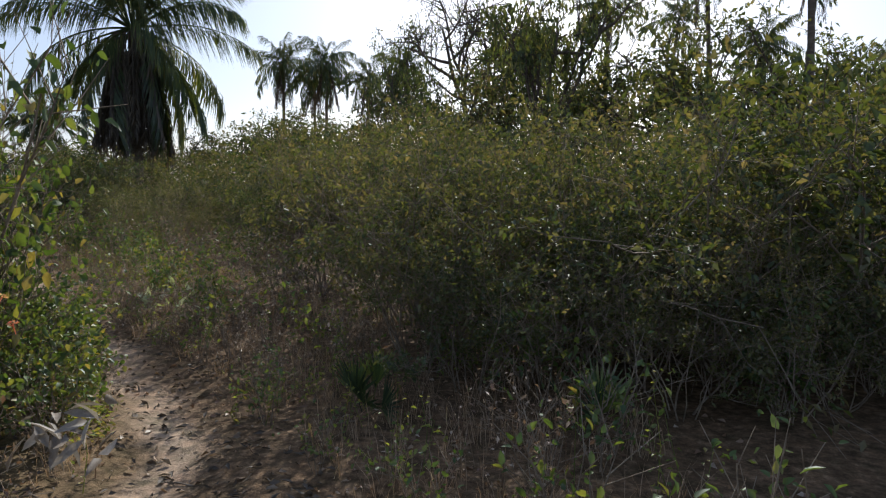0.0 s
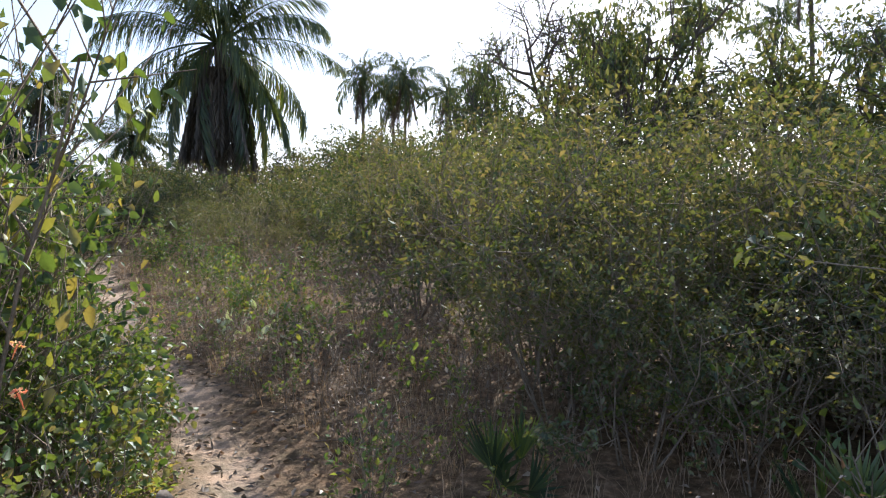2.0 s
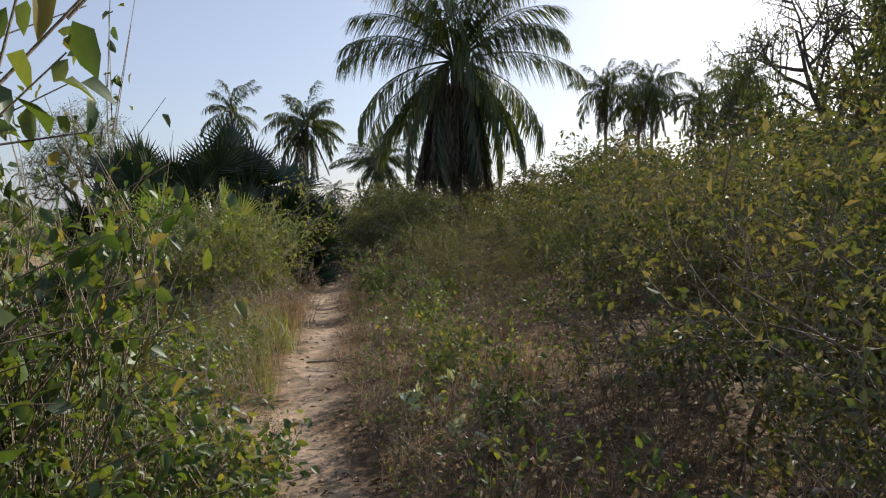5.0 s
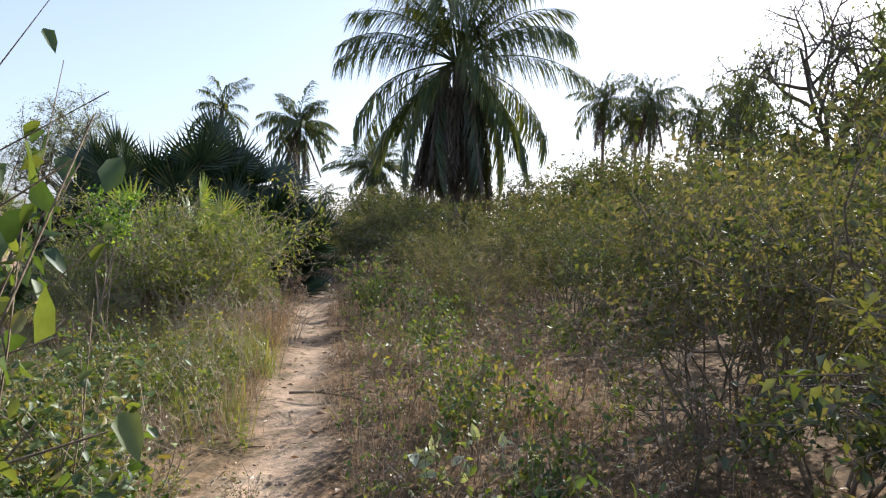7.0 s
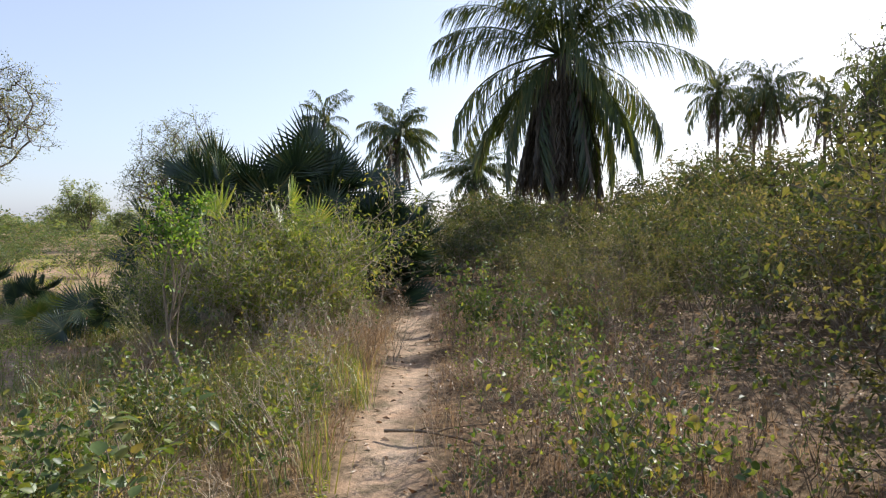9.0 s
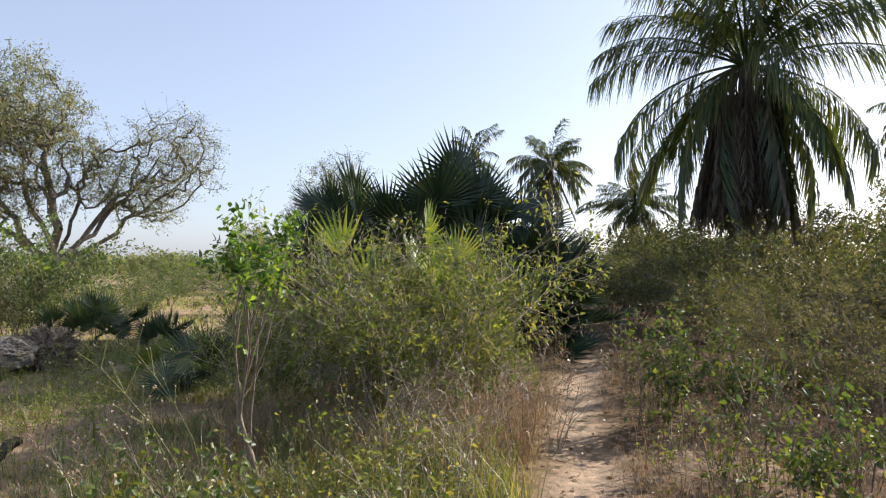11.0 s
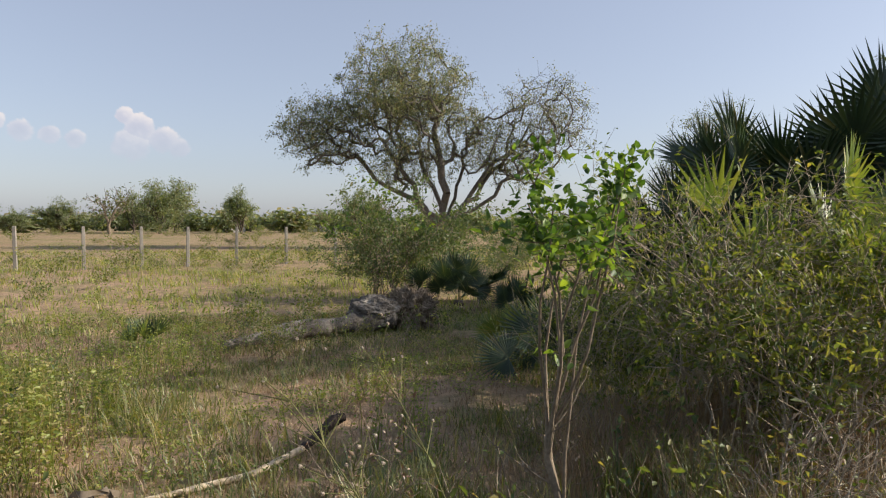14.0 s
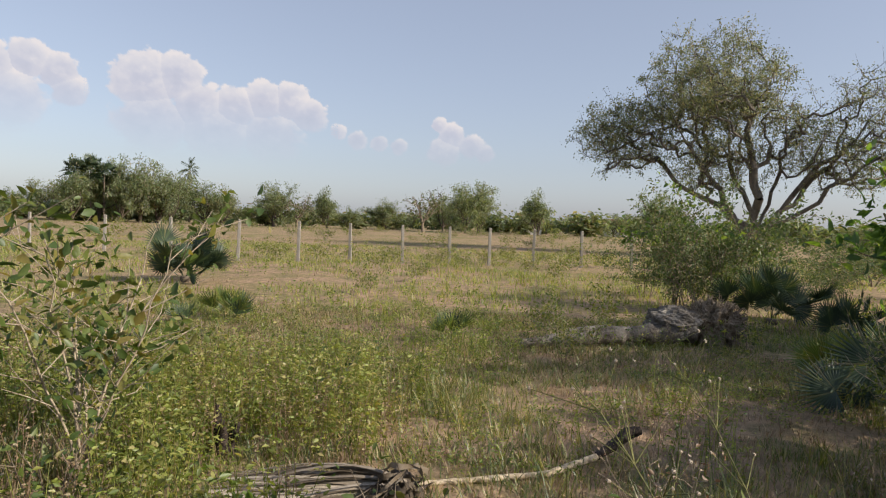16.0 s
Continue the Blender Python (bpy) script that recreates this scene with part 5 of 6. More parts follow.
stump = thing("stump", "small charred broken stump in the grass", "stump")
b = Build()
for dx, dy, tall in ((0, 0, 0.34), (0.05, 0.05, 0.26), (-0.04, 0.07, 0.2)):
    bent_log(b, [(dx, dy, -0.03), (dx * 1.2, dy * 1.2, tall * 0.5), (dx * 1.9 + 0.02, dy * 1.7, tall)], [0.05, 0.04, 0.012], int(tall * 100), 7, 0.1)
part("splintered_wood", b.mesh("splintered_wood", DARK_WOOD), stump)
stump.matrix_basis = spin(-8.6, 5.35, 0, 0, 0.95)


# dry seed-head stalks close to the walk
def seed_stalk(seed, tall, reach, bark=BARK_TWIG):
    rng = np.random.default_rng(seed)
    w = Build()
    k = np.linspace(0, 1, 9)
    pts = np.stack([reach * k ** 2.6 + 0.03 * np.sin(k * 9 + seed), 0.05 * np.sin(k * 5), tall * (1.15 * k - 0.27 * k ** 3)], 1)
    tube(w, pts, np.linspace(0.0036, 0.0013, 9), 4)
    heads = []
    for i in range(11):
        j = rng.integers(5, 9)
        e = pts[j] + np.array([rng.uniform(-0.12, 0.18), rng.uniform(-0.12, 0.12), rng.uniform(0.02, 0.14)])
        tube(w, np.linspace(pts[j], e, 4), np.linspace(0.002, 0.001, 4), 3)
        heads.append(e)
    return w.mesh("stalk", bark), heads


def seed_head_mesh():
    bm = bmesh.new()
    bmesh.ops.create_icosphere(bm, subdivisions=2, radius=0.0036)
    rng = np.random.default_rng(77)
    for v in bm.verts:
        v.co *= rng.choice([0.7, 1.0, 1.5])
    me = bpy.data.meshes.new("seed_head")
    bm.to_mesh(me)
    bm.free()
    me.materials.append(LEAF_DRY)
    return me


SEED_HEAD = seed_head_mesh()
stalk_meshes = [seed_stalk(1, 1.34, 0.42, BARK_OLIVE), seed_stalk(2, 1.05, 0.1, BARK_OLIVE), seed_stalk(3, 0.92, -0.12)]
for i, (x, y, turn) in enumerate(((-6.1, 7.82, -104), (-6.2, 7.76, -60), (-6.05, 7.72, 75), (-6.35, 8.02, -125))):
    ob = thing("seed_stalk", "dry weed stalk with pale seed heads", "weed", "dry stalks")
    part("stalk", stalk_meshes[i % 3][0], ob)
    for h in stalk_meshes[i % 3][1]:
        part("seed_head", SEED_HEAD, ob, "", pose(*h, 0, 0, 50 * i))
    ob.matrix_basis = pose(x, y, gz(x, y), 0, 0, turn)


# ---- flowers of the lantana ----
def flower_head(seed):
    rng = np.random.default_rng(seed)
    b = Build()
    n = 26
    a = rng.uniform(0, 2 * math.pi, n)
    r = 0.018 * np.sqrt(rng.random(n))
    pos = np.stack([r * np.cos(a), r * np.sin(a), 0.012 - r * 0.4], 1)
    leaves(b, rng, pos, np.stack([np.cos(a), np.sin(a), 0.6 + 0 * a], 1), 0.012, 0.01)
    tube(b, [(0, 0, -0.05), (0, 0, 0.01)], [0.0015, 0.004], 4)
    return b.mesh("flower_head", PETAL)


HEADS = [flower_head(1), flower_head(2)]
for i, (x, y, z) in enumerate(((-1.95, 3.02, 0.82), (-1.82, 3.0, 0.88), (-2.1, 3.12, 0.85), (-2.05, 3.3, 0.95), (-2.25, 3.1, 0.9))):
    ob = new("flower", HEADS[i % 2])
    tagged(ob, "small orange and pink lantana flower head on its bush", "flower", "lantana flowers")
    ob.matrix_basis = pose(x, y, z, 20, -15, 40 * i)

# ---- weeds ----
weed_meshes = [shrub(81, 0.6, 0.25, 4, 1, 0.05, 80, BARK_TWIG, LEAF_LANTANA, True, 0.1, 0.2, (3, 5), 0.005), shrub(82, 0.5, 0.3, 5, 1, 0.044, 90, BARK_TWIG, LEAF_WAYSIDE, True, 0.1, 0.3, (3, 5), 0.004),
               shrub(83, 0.7, 0.22, 4, 2, 0.03, 120, BARK_TWIG, LEAF_DRY, False, 0.15, 0.2, (3, 5), 0.004)]
weeds = [bush(weed_meshes[0], "weed", "leafy green weed at the path's edge", "weed", "wayside weeds", -3.3, 8.6), bush(weed_meshes[1], "weed", "leafy yellow-green weed at the path's edge", "weed", "wayside weeds", -5.3, 8.0),
         bush(weed_meshes[2], "weed", "dry brown weed at the path's edge", "weed", "wayside weeds", -2.0, 7.0)]
WALK = np.array([(np.interp(t, [r[0] for r in ROWS], [r[1] for r in ROWS]), np.interp(t, [r[0] for r in ROWS], [r[2] for r in ROWS])) for t in np.arange(0, 16.01, 0.2)])


def clear_of_walk(x, y, gap):
    return np.min(np.hypot(WALK[:, 0] - x, WALK[:, 1] - y)) > gap


def in_weeds(x, y):
    s, a = from_path(np.array([x]), np.array([y]))
    return ((0.42 < s[0] < 2.9) or (-2.6 < s[0] < -0.45)) and 9.8 < a[0] < 27 and clear_of_walk(x, y, 0.4)


rng = np.random.default_rng(23)
for x, y in scatter(rng, 170, in_weeds, (-10.5, 1.5, 1.5, 17.0), 0.24):
    s, a = from_path(np.array([x]), np.array([y]))
    src = weeds[rng.choice([0, 0, 1, 1, 2] if a[0] < 15 else [0, 1, 2, 2, 2])] if s[0] > 0 else weeds[rng.choice([0, 0, 1, 1, 2])]
    if not clear_of_walk(x, y, 0.9):
        put(src, x, y, gz(x, y), rng.uniform(0, 360), rng.uniform(0.4, 0.75))
        continue
    put(src, x, y, gz(x, y), rng.uniform(0, 360), rng.uniform(0.7, 1.5) if s[0] > 0.8 or a[0] > 21 else rng.uniform(0.5, 1.1))

for x, y, kind, k in ((-2.15, 4.2, 0, 0.85), (-2.35, 4.45, 1, 0.9), (-2.25, 4.75, 2, 0.8), (-2.5, 5.0, 0, 0.8), (-2.7, 5.25, 1, 0.7), (-2.75, 5.6, 2, 0.8), (-2.95, 5.75, 0, 0.7), (-3.2, 6.0, 1, 0.7), (-3.45, 6.35, 0, 0.7), (-3.7, 6.7, 2, 0.8),
                      (-2.1, 3.75, 0, 0.8), (-1.95, 3.5, 2, 0.7), (-2.35, 4.05, 0, 1.0), (-2.55, 4.6, 1, 1.0), (-2.85, 5.0, 0, 1.0), (-1.35, 5.05, 2, 0.7), (-1.6, 5.4, 2, 0.8), (-1.9, 5.75, 0, 0.7), (-2.2, 6.0, 2, 0.9), (-2.45, 6.25, 1, 0.7), (-2.65, 6.6, 2, 0.9),
                      (-2.05, 6.2, 0, 0.9), (-2.35, 6.65, 2, 1.0), (-2.95, 6.8, 2, 0.8), (-3.2, 7.1, 0, 0.7), (-3.35, 7.4, 2, 0.8), (-1.75, 6.0, 2, 1.0), (-1.3, 5.5, 2, 0.9), (-3.95, 6.95, 0, 0.6), (-3.05, 7.3, 1, 0.9), (-1.0, 4.7, 2, 0.7)):
    put(weeds[kind], x, y, gz(x, y), rng.uniform(0, 360), k * (1.0 if clear_of_walk(x, y, 0.45) else 0.6))

for x, y in ((-12.9, 7.0), (-13.0, 7.5), (-13.2, 7.9), (-13.3, 8.4), (-13.5, 8.8), (-13.4, 9.3), (-12.7, 8.1), (-13.9, 7.2), (-14.3, 7.9), (-14.4, 8.6), (-13.6, 9.8), (-14.6, 9.4)):
    put(weeds[rng.choice([0, 1])], x, y, gz(x, y), rng.uniform(0, 360), rng.uniform(0.45, 0.8), None, "green weed growing against the fallen log")

for x, y in scatter(rng, 40, lambda x, y: from_path(np.array([x]), np.array([y]))[0][0] < -1.6 and (abs(x + 8.3) > 0.5 or y < 5.4), (-11.0, -6.6, 2.2, 6.6), 0.3):
    put(weeds[rng.choice([0, 1, 1])], x, y, gz(x, y), rng.uniform(0, 360), rng.uniform(0.5, 1.0), None, "leafy green weed at the near edge of the pasture")
for x, y in scatter(rng, 24, lambda x, y: True, (-16.0, -10.5, 0.5, 8.0), 0.5):
    put(weeds[rng.choice([0, 1, 1])], x, y, gz(x, y), rng.uniform(0, 360), rng.uniform(0.3, 0.6), None, "small green weed in the pasture turf")
for x, y in scatter(rng, 9, lambda x, y: True, (-13.2, -12.5, 6.6, 9.6), 0.3):
    put(weeds[rng.choice([0, 1])], x, y, gz(x, y), rng.uniform(0, 360), rng.uniform(0.4, 0.75), None, "green weed growing against the fallen log")

# ---- grass ----
def grass(name, label, mat, spots, tall, width, bend, seed, category="grass"):
    rng = np.random.default_rng(seed)
    n = len(spots)
    a = rng.uniform(0, 2 * np.pi, n)
    h = tall * (0.45 + 0.8 * rng.random(n))
    lean = bend * h * (0.3 + rng.random(n))
    base = np.stack([spots[:, 0], spots[:, 1], height(spots[:, 0], spots[:, 1]) - 0.01], 1)
    d = np.stack([np.cos(a), np.sin(a), 0 * a], 1)
    side = np.stack([-np.sin(a), np.cos(a), 0 * a], 1) * (width * (0.6 + 0.8 * rng.random(n)))[:, None]
    mid = base + d * (lean * 0.35)[:, None] + np.array([0, 0, 1]) * (h * 0.6)[:, None]
    tip = base + d * lean[:, None] + np.array([0, 0, 1]) * h[:, None]
    b = Build()
    vs = np.stack([base - side, base + side, mid + side * 0.7, mid - side * 0.7, tip], 1)
    b.add(vs.reshape(-1, 3), ((np.arange(n) * 5)[:, None, None] + np.array([(0, 1, 2), (0, 2, 3), (3, 2, 4)])[None]).reshape(-1, 3))
    return tagged(new(name, b.mesh(name, mat)), label, category, kind="stuff")


def lumpy(x, y, f, seed):
    return np.sin(f * x + 1.3 * seed) * np.sin(f * 1.1 * y - 0.7 * seed) + 0.6 * np.sin(2.3 * f * x - f * y + seed) * np.sin(1.9 * f * y + 0.6 * f * x)


rng = np.random.default_rng(31)


def sow(count, box, keep):
    p = np.stack([rng.uniform(box[0], box[1], count), rng.uniform(box[2], box[3], count)], 1)
    return p[keep(p[:, 0], p[:, 1])]


def tufted(p, k, r):
    """Blades stand in tufts round the sown spots."""
    q = np.repeat(p, k, 0)
    return q + rng.normal(0, r, q.shape)


def off_path(x, y, gap=0.26):
    s, _ = from_path(x, y)
    return np.abs(s) > gap


def on_pasture(x, y):
    s, _ = from_path(x, y)
    return (s < -1.6) & (np.hypot(x + 8, y - 10.8) > 1.2)


near = tufted(sow(11500, (-16, -5.4, 0.5, 12.5), lambda x, y: on_pasture(x, y) & (lumpy(x, y, 0.9, 1) + 0.5 * lumpy(x, y, 3.1, 2) > -0.45)), 9, 0.05)
grass("pasture_grass", "short sparse green pasture grass", GRASS_GREEN, near, 0.09, 0.0038, 1.0, 1)
near = tufted(sow(7500, (-16, -5.4, 0.5, 12.5), lambda x, y: on_pasture(x, y) & (lumpy(x, y, 0.7, 4) > -0.4)), 9, 0.05)
grass("dry_pasture_grass", "short dry straw-coloured pasture grass", GRASS_DRY, near, 0.085, 0.0034, 1.1, 2)
far_g = tufted(sow(15000, (-44, -14, -22, 24), lambda x, y: lumpy(x, y, 0.35, 2) + 0.7 * lumpy(x, y, 1.6, 7) > -0.25), 5, 0.1)
grass("far_pasture_grass", "green and straw pasture grass further off", LEAF_MEADOW, far_g, 0.15, 0.009, 0.9, 3)
far_d = tufted(sow(6000, (-60, -14, -30, 30), lambda x, y: lumpy(x, y, 0.3, 5) > -0.2), 5, 0.15)
grass("far_dry_grass", "dry pasture grass further off", GRASS_DRY, far_d, 0.09, 0.009, 0.9, 4)
tall_g = tufted(sow(900, (-12, -4.9, 2.5, 11.5), lambda x, y: (from_path(x, y)[0] < -0.5) & (lumpy(x, y, 1.1, 3) > 0.05) & (np.hypot(x + 4.6, y - 7.4) > 1.0) & ((x < -8.3) | (from_path(x, y)[0] > -2.4) | (y < 5.4))), 16, 0.05)
grass("tall_grass", "tall green grass tufts beside the path", GRASS_GREEN, tall_g, 0.28, 0.003, 0.9, 5)
verge = tufted(sow(3600, (-11, 2.5, 2.5, 18), lambda x, y: off_path(x, y, 0.3) & (np.abs(from_path(x, y)[0]) < 2.9) & (lumpy(x, y, 1.4, 6) > -0.5) & (np.min(np.hypot(x[:, None] - WALK[None, :, 0], y[:, None] - WALK[None, :, 1]), 1) > 0.5)), 12, 0.05)
grass("verge_dry_grass", "reddish-brown dry grass along the path", GRASS_DRY, verge, 0.22, 0.0022, 0.8, 6)
skirt = tufted(sow(420, (-9.6, -6.6, 9.0, 12.4), lambda x, y: (np.hypot(x + 8, y - 10.6) < 1.55) & off_path(x, y, 0.35)), 18, 0.05)
grass("bush_foot_grass", "dry grass at the foot of the bush", GRASS_DRY, skirt, 0.36, 0.0025, 0.7, 7)

foot_g = tufted(sow(260, (-8.0, -5.9, 7.9, 10.0), lambda x, y: (from_path(x, y)[0] < -0.55) & (lumpy(x, y, 2.1, 4) > -0.3)), 18, 0.05)
grass("bush_foot_green_grass", "tall bright green grass at the foot of the bush", GRASS_GREEN, foot_g, 0.34, 0.0032, 0.8, 10)

herb = tufted(sow(5200, (-17, -5.2, 0.0, 12.0), lambda x, y: on_pasture(x, y) & ((np.abs(x + 8.0) > 0.45) | (np.abs(y - 6.2) > 0.6)) & ((np.abs(x + 12.9) > 0.8) | (np.abs(y - 7.9) > 1.2)) & (lumpy(x, y, 1.3, 8) + 0.5 * lumpy(x, y, 0.5, 9) > 0.1)), 18, 0.06)
b = Build()
lift = rng.random(len(herb)) ** 1.5 * (0.06 + 0.12 * np.clip(lumpy(herb[:, 0], herb[:, 1], 0.8, 3), 0, 1))
leaves(b, rng, np.column_stack([herb, height(herb[:, 0], herb[:, 1]) + 0.01 + lift]), np.column_stack([rng.normal(0, 1, (len(herb), 2)), rng.uniform(-0.2, 0.8, len(herb))]), 0.02 + 0.025 * rng.random(len(herb)), 0.014)
tagged(new("pasture_herbs", b.mesh("pasture_herbs", LEAF_MEADOW)), "low green herbs spread through the pasture turf", "herbs", kind="stuff")

edge_g = tufted(sow(650, (-10.6, -6.6, 2.4, 7.2), lambda x, y: (lumpy(x, y, 1.7, 2) > -0.2) & (from_path(x, y)[0] < -1.4) & (y < 6.6 - 0.9 * (x + 10))), 16, 0.06)
edge_g = edge_g[(edge_g[:, 1] < 5.4) | (edge_g[:, 0] > -7.2)]
grass("edge_grass", "tall yellow-green grass at the near edge of the pasture", GRASS_GREEN, edge_g, 0.22, 0.003, 1.1, 8)


def herb_plants(name, label, mat, spots, tall, leaf, count, seed):
    """Thin upright stems set with small leaves, of uneven height."""
    rng = np.random.default_rng(seed)
    b = Build()
    z0 = height(spots[:, 0], spots[:, 1])
    for (x, y), z in zip(spots, z0):
        room = min(1.0, max(0.2, np.min(np.hypot(WALK[:, 0] - x, WALK[:, 1] - y)) - 0.1))
        h = tall * rng.uniform(0.3, 1.15) * room
        tip = np.array([x + rng.normal(0, 0.16) * h, y + rng.normal(0, 0.16) * h, z + h])
        foot = np.array([x, y, z - 0.01])
        mid = (foot + tip) / 2 + np.array([rng.normal(0, 0.02), rng.normal(0, 0.02), 0])
        tube(b, np.array([foot, mid, tip]), [0.003, 0.0025, 0.0012], 3)
        k = rng.random(count) ** 0.7
        pos = foot + (tip - foot) * k[:, None] + rng.normal(0, 0.035, (count, 3)) * np.array([1, 1, 0.5])
        size = leaf * rng.uniform(0.5, 1.2, count)
        leaves(b, rng, pos, np.column_stack([rng.normal(0, 1, (count, 2)), rng.uniform(-0.4, 0.6, count)]), size, size * 0.5)
    return tagged(new(name, b.mesh(name, mat)), label, "herbs", kind="stuff")


def on_verge(lo, hi, seed, least):
    def test(x, y):
        s, a = from_path(x, y)
        w = np.min(np.hypot(x[:, None] - WALK[None, :, 0], y[:, None] - WALK[None, :, 1]), 1)
        return (s > lo) & (s < hi) & (np.abs(s) > 0.2) & (a > 10) & (lumpy(x, y, 1.7, seed) > least) & (w > 0.27)
    return test


tall_verge = tufted(sow(700, (-7.8, -2.2, 4.2, 10.0), on_verge(-1.7, -0.3, 2, 0.1)), 16, 0.06)
tall_verge = tall_verge[np.min(np.hypot(tall_verge[:, 0][:, None] - WALK[None, :, 0], tall_verge[:, 1][:, None] - WALK[None, :, 1]), 1) > 0.45]
grass("tall_verge_grass", "tall green and straw grass among the path's herbs", GRASS_GREEN, tall_verge, 0.5, 0.0032, 0.7, 9)
dry_twigs = bush(shrub(85, 0.9, 0.35, 5, 2, 0.03, 26, BARK_PALE, LEAF_DRY, False, 0.3, 0.2, (3, 5), 0.005), "dry_weed", "nearly leafless pale dry weed at the path's edge", "weed", "dry weeds", -3.9, 6.1, 0, 0.8)
for x, y, k in ((-4.3, 6.6, 0.9), (-4.7, 7.2, 0.8), (-5.3, 8.2, 0.9), (-5.6, 8.7, 1.0), (-6.3, 9.5, 1.0), (-6.7, 9.9, 1.1), (-6.9, 9.5, 1.1), (-3.4, 5.5, 0.8), (-5.0, 6.2, 0.9), (-5.9, 7.6, 0.7), (-3.4, 8.3, 0.8), (-4.1, 9.3, 0.9), (-2.6, 7.4, 0.8), (-7.2, 9.8, 1.1), (-6.9, 10.6, 1.0), (-6.8, 11.3, 1.0)):
    put(dry_twigs, x, y, gz(x, y), 90 * x, k)
herb_plants("verge_herbs", "uneven sunlit green herbs along the path's edge", LEAF_WAYSIDE, sow(1900, (-7.8, -1.2, 3.2, 10.4), on_verge(-1.7, -0.22, 7, -0.1)), 0.7, 0.042, 20, 1)
herb_plants("leafy_verge_herbs", "leafy green herbs along the path's edge", LEAF_LANTANA, sow(1000, (-7.8, -1.2, 3.2, 10.4), on_verge(-1.9, -0.45, 3, 0.3)), 0.7, 0.06, 16, 2)
herb_plants("dry_verge_herbs", "thin dry brown weeds along the path's edge", LEAF_DRY, sow(3600, (-9.5, 1.5, 3.0, 15.5), on_verge(-1.6, 2.6, 9, 0.0)), 0.5, 0.026, 14, 3)
herb_plants("green_verge_herbs", "sparse green weeds among dry growth", LEAF_WAYSIDE, sow(1500, (-9.5, 1.5, 3.0, 15.5), on_verge(0.4, 3.0, 5, 0.25)), 0.6, 0.04, 16, 4)
herb_plants("edge_herbs", "tangled green herbs at the near edge of the pasture", LEAF_MEADOW, sow(3000, (-10.8, -6.6, 2.2, 6.4), lambda x, y: (lumpy(x, y, 1.5, 5) > -0.5) & (from_path(x, y)[0] < -1.4) & ((np.abs(x + 8.0) > 0.5) | (y < 5.6))), 0.5, 0.042, 15, 5)
herb_plants("edge_dry_herbs", "thin straw-coloured weeds among the pasture herbs", GRASS_DRY, sow(900, (-10.8, -6.8, 2.6, 6.4), lambda x, y: (lumpy(x, y, 1.9, 2) > -0.3) & (from_path(x, y)[0] < -1.4) & ((np.abs(x + 8.0) > 0.5) | (y < 5.6))), 0.45, 0.026, 12, 8)
herb_plants("meadow_herbs", "upright bright green weeds in the pasture", LEAF_MEADOW, sow(1500, (-13.5, -8.6, 2.6, 8.6), lambda x, y: (lumpy(x, y, 1.1, 4) + 0.4 * lumpy(x, y, 2.7, 1) > 0.3) & ((x > -11.9) | (y < 6.7))), 0.48, 0.03, 20, 6)
herb_plants("far_meadow_herbs", "green weeds scattered further out in the pasture", LEAF_MEADOW, sow(3600, (-32, -13, -9, 14), lambda x, y: (lumpy(x, y, 0.55, 6) + 0.5 * lumpy(x, y, 1.9, 3) > 0.55)), 0.42, 0.06, 10, 7)
pale_weed = bush(shrub(84, 0.45, 0.2, 4, 1, 0.11, 22, BARK_TWIG, LEAF_PALE_GREEN, True, 0.3, 0.0, (2, 3), 0.006), "pale_weed", "broad-leaved pale grey-green weed beside the path", "weed", "pale weeds", -2.95, 7.45)
put(pale_weed, -2.45, 7.0, 0, 80, 0.9)
put(pale_weed, -2.65, 7.85, 0, 200, 0.8)

# ---- fallen leaves, twigs and pebbles ----
rng = np.random.default_rng(41)
p = sow(5200, (-11, 2.5, 2, 17), lambda x, y: (from_path(x, y)[0] > -0.8) & (from_path(x, y)[0] < 3.5))
b = Build()
pos = np.column_stack([p, height(p[:, 0], p[:, 1]) + 0.008])
leaves(b, rng, pos, np.column_stack([rng.normal(0, 1, (len(p), 2)), rng.uniform(-0.1, 0.25, len(p))]), 0.04 + 0.04 * rng.random(len(p)), 0.02 + 0.015 * rng.random(len(p)))
tagged(new("leaf_litter", b.mesh("leaf_litter", LEAF_DRY)), "scattered dry brown leaves on the path", "leaf litter", kind="stuff")
p = sow(420, (-11, 0, 2, 17), lambda x, y: np.abs(from_path(x, y)[0]) < 1.2)
b = Build()
for x, y in p:
    a, l = rng.uniform(0, 2 * math.pi), rng.uniform(0.06, 0.25)
    z = gz(x, y) + 0.008
    k = np.linspace(-0.5, 0.5, 4)
    tube(b, np.stack([x + k * l * math.cos(a), y + k * l * math.sin(a) + 0.01 * np.sin(k * 6), z + 0 * k], 1), np.full(4, rng.uniform(0.002, 0.005)), 4)
tagged(new("twig_litter", b.mesh("twig_litter", BARK_TWIG)), "small dry twigs scattered along the path", "twigs", kind="stuff")
p = sow(1500, (-11, 0, 2, 17), lambda x, y: np.abs(from_path(x, y)[0]) < 0.45)
b = Build()
ico = np.array([(1, 0, 0), (-1, 0, 0), (0, 1, 0), (0, -1, 0), (0, 0, 1), (0, 0, -1)], dtype=float)
faces = [(0, 2, 4), (2, 1, 4), (1, 3, 4), (3, 0, 4), (2, 0, 5), (1, 2, 5), (3, 1, 5), (0, 3, 5)]
for x, y in p:
    r = 0.004 + 0.016 * rng.random() ** 3
    b.add(ico * r * rng.uniform(0.6, 1.3, (6, 3)) * np.array([1, 1, 0.7]) + np.array([x, y, gz(x, y) + r * 0.2]), faces)
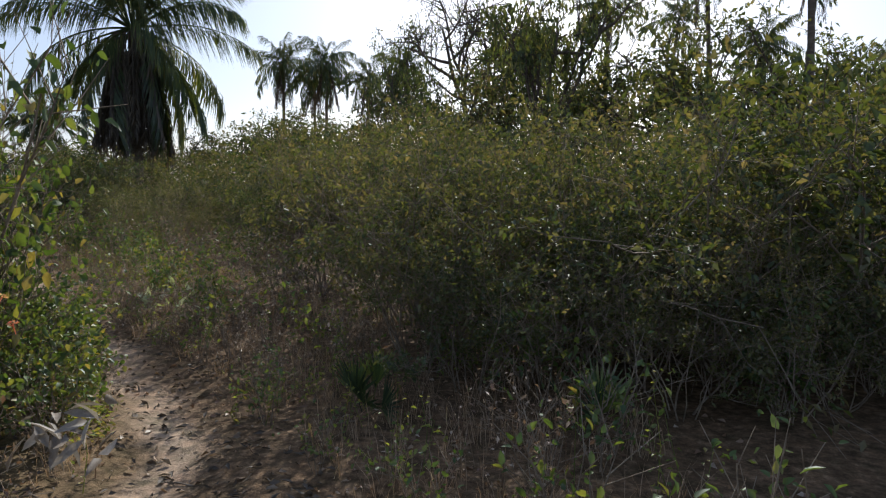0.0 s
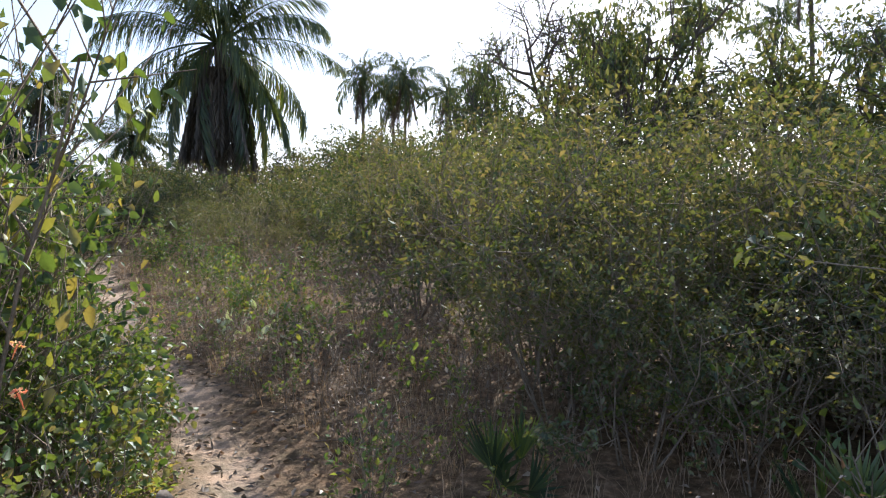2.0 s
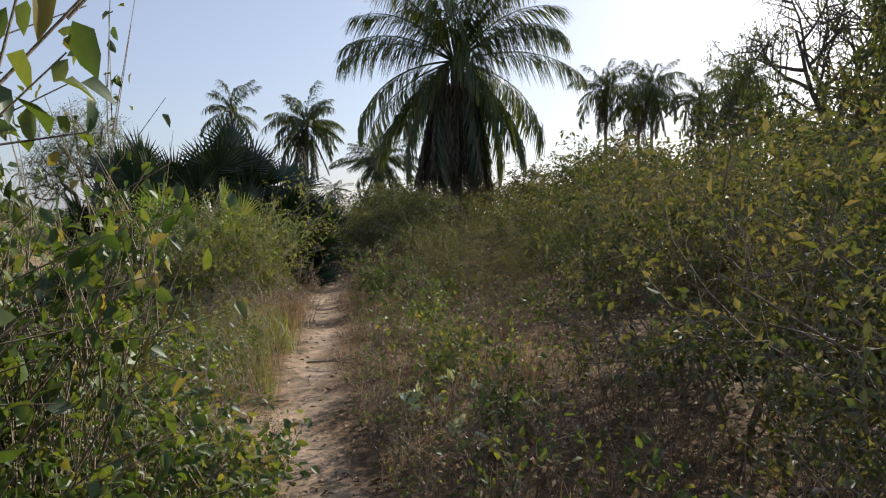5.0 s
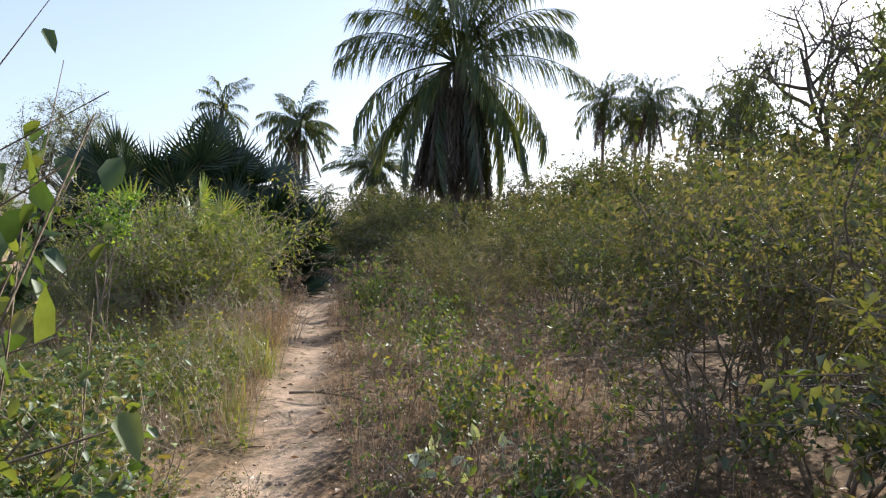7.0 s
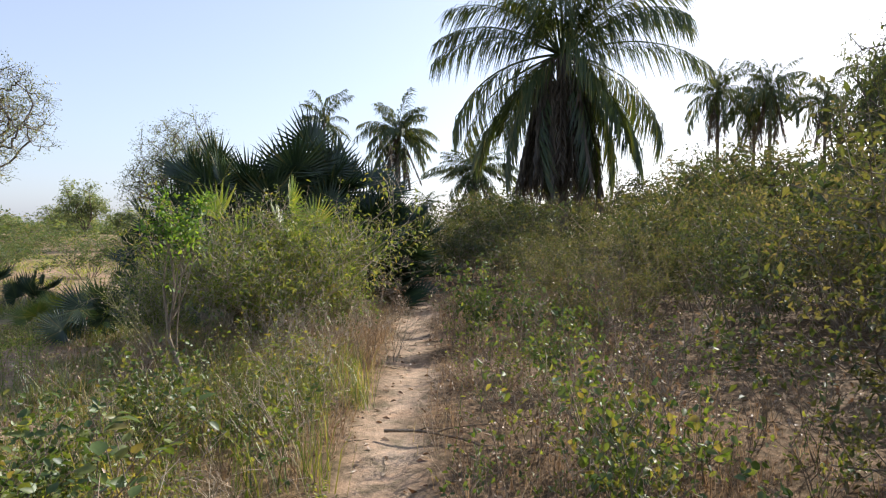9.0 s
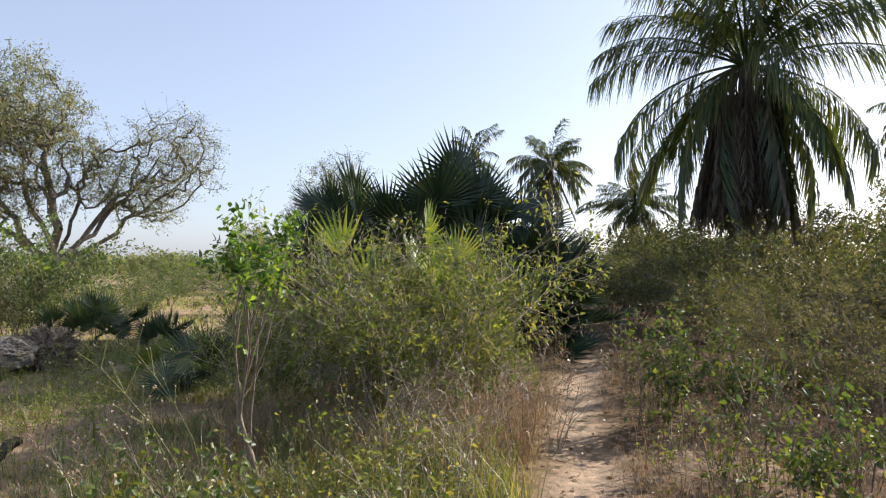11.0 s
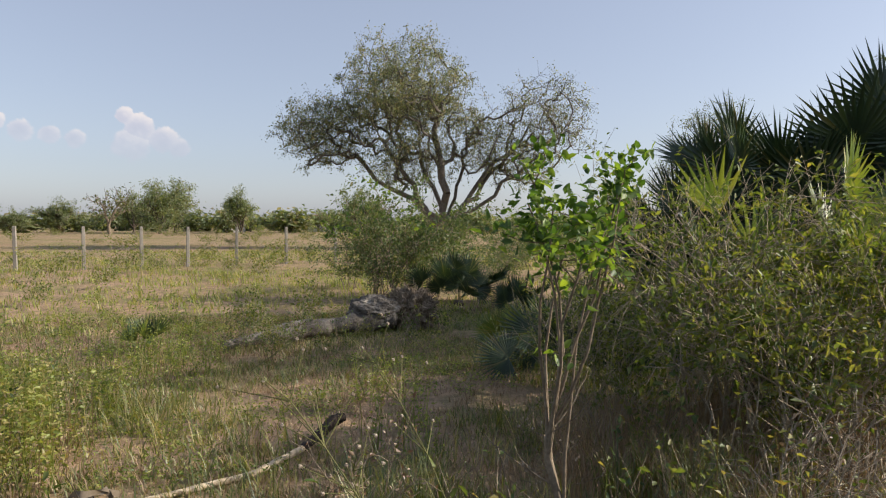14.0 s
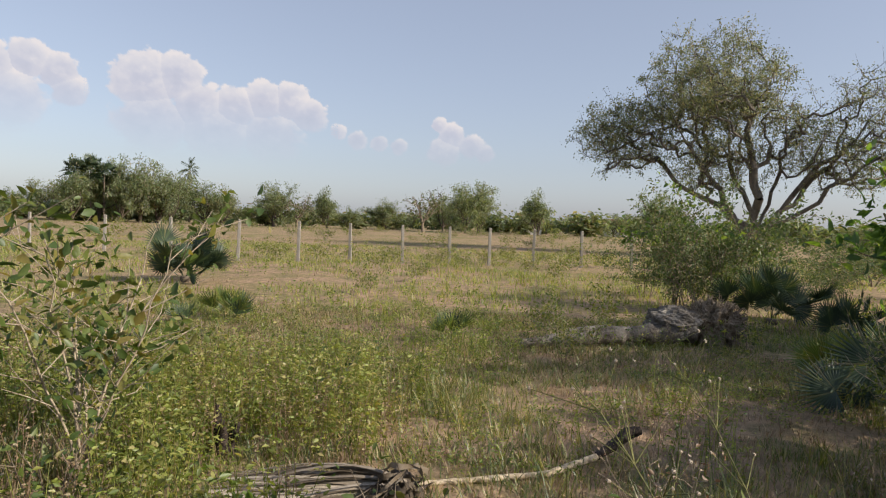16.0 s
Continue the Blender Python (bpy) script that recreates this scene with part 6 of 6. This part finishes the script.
tagged(new("pebbles", b.mesh("pebbles", STONE)), "small reddish pebbles on the sandy path", "pebbles", kind="stuff")
big_stick = thing("fallen_branch", "dry forked branch lying across the path", "branch")
b = Build()
out = []
grow(np.random.default_rng(3), (-5.15, 9.0, 0.02), (0.75, 0.65, 0.05), 0.75, 0.013, 1, out, 0.25, (3, 4), 0.5, 0.7, 0.0, 5)
for pts, radii, dep in out:
    pts[:, 2] = np.clip(pts[:, 2], 0.0, 0.07)
    tube(b, pts, radii, 5)
part("wood", b.mesh("wood", BARK_TWIG), big_stick)

p = sow(1700, (-3.2, 0.4, 2.0, 7.0), lambda x, y: np.abs(from_path(x, y)[0]) < 0.9)
b = Build()
leaves(b, rng, np.column_stack([p, height(p[:, 0], p[:, 1]) + 0.01]), np.column_stack([rng.normal(0, 1, (len(p), 2)), rng.uniform(-0.1, 0.35, len(p))]), 0.03 + 0.05 * rng.random(len(p)), 0.012 + 0.02 * rng.random(len(p)))
tagged(new("dark_litter", b.mesh("dark_litter", LEAF_DEAD)), "dark brown fallen leaves and chips on the trodden earth", "leaf litter", kind="stuff")

# dead pale leaves under the lantana
b = Build()
rng = np.random.default_rng(43)
n = 26
pos = np.column_stack([rng.uniform(-1.95, -1.55, n), rng.uniform(3.05, 3.5, n), rng.uniform(0.16, 0.42, n)])
leaves(b, rng, pos, rng.normal(0, 1, (n, 3)) + np.array([0.6, 0, 0]), 0.12 + 0.08 * rng.random(n), 0.045, 0.3, 0.2, True)
tagged(new("dead_leaf_heap", b.mesh("dead_leaf_heap", LEAF_PALE)), "pale curled dead leaves caught under the bush", "dead leaves", kind="stuff")


# ---- clouds ----
def cloud(yaw, low, puffs, seed, label, d=1800.0):
    """A heap of puffs (turn, height, radius, in degrees) as a far backdrop: knobbly bright heads over a soft base that fades at low degrees."""
    u0, u1 = min(p[0] - 1.5 * p[2] for p in puffs), max(p[0] + 1.5 * p[2] for p in puffs)
    w0, w1 = low - 3.2, max(p[1] + 1.5 * p[2] for p in puffs)
    us, ws = np.arange(u0, u1, 0.085), np.arange(w0, w1, 0.085)
    U, W = np.meshgrid(us, ws)
    bump = np.array([[noise.fractal(Vector((a * 0.9, c * 1.1, seed * 7.3)), 0.75, 2.2, 5) for a in us] for c in ws])
    knob = np.array([[noise.fractal(Vector((a * 0.55 + 31, c * 0.6, seed * 3.1)), 0.9, 2.0, 4) for a in us] for c in ws])
    full = np.full(U.shape, -9.0)
    lit = np.zeros(U.shape)
    for du, up, r in puffs:
        e = 1 - np.hypot(U - du, (W - up) * 1.1) / r
        lit = np.where(e > full, (W - up) / r * 0.55 - (U - du) / r * 0.35, lit)
        full = np.maximum(full, e)
    full = full + 0.2 * bump + 0.08 * knob
    fade = np.clip((W - low + 3.0) / 5.6, 0, 1)
    soft = 0.10 + 0.55 * (1 - fade)
    alpha = np.clip(full / soft, 0, 1)
    alpha = alpha * alpha * (3 - 2 * alpha) * fade ** 1.3 * 0.92
    edge = np.minimum(np.minimum(U - u0, u1 - 0.1 - U), np.minimum(W - w0, w1 - 0.1 - W))
    alpha = alpha * np.clip(edge / 0.5, 0, 1)
    # painted sunlight: puffs brighter to the upper right, greyer towards the base
    head = np.clip(0.50 + 0.42 * lit + 0.30 * bump + 0.35 * np.clip(1 - full * 1.6, 0, 1) * fade - 0.35 * (1 - fade), 0, 1)
    a, h = np.radians(yaw + U), np.radians(W)
    b = Build()
    nu, nw = len(us), len(ws)
    idx = np.arange(nu * nw).reshape(nw, nu)
    quad = np.stack([idx[:-1, :-1], idx[:-1, 1:], idx[1:, 1:], idx[1:, :-1]], -1).reshape(-1, 4)
    b.add(np.stack([EYE_X - np.sin(a) * d, EYE_Y + np.cos(a) * d, np.tan(h) * d + 1.5], -1).reshape(-1, 3), np.concatenate([quad[:, [0, 1, 2]], quad[:, [0, 2, 3]]]))
    ob = new("cloud", b.mesh("cloud", CLOUD))
    for name, values in (("vapour", alpha), ("head", head)):
        att = ob.data.attributes.new(name, "FLOAT", "POINT")
        att.data.foreach_set("value", values.ravel().astype(np.float32))
    ob.visible_shadow = False
    return tagged(ob, label, "cloud", kind="structure")


cloud(118.2, 6.6, [(5.0, 10.0, 2.7), (2.8, 10.4, 2.3), (1.2, 8.4, 2.4), (-1.5, 8.5, 2.0), (-3.9, 9.2, 1.9), (-5.8, 9.3, 1.8), (-7.3, 8.4, 1.6), (0.0, 6.4, 3.2), (-4.5, 6.2, 2.8), (4.4, 6.8, 3.2)], 1, "large white heaped cloud over the hazy horizon")
cloud(131.8, 7.0, [(-2.8, 10.0, 1.5), (-1.0, 10.6, 1.6), (1.6, 10.0, 2.0), (5.5, 9.4, 2.8), (-3.6, 8.6, 1.4), (0.5, 7.6, 3.0)], 4, "white heaped cloud at the edge of the sky")
cloud(98.9, 5.4, [(1.3, 8.1, 0.75), (0.2, 7.2, 1.3), (-1.4, 6.4, 1.3), (-2.6, 5.8, 1.0), (0.8, 5.9, 1.6)], 2, "small pink-white cloud low over the horizon")
cloud(106.5, 5.6, [(2.0, 7.2, 0.75), (0.4, 6.6, 0.9), (-1.4, 6.4, 0.8), (-3.0, 6.2, 0.8)], 3, "thin small cloud low over the horizon")
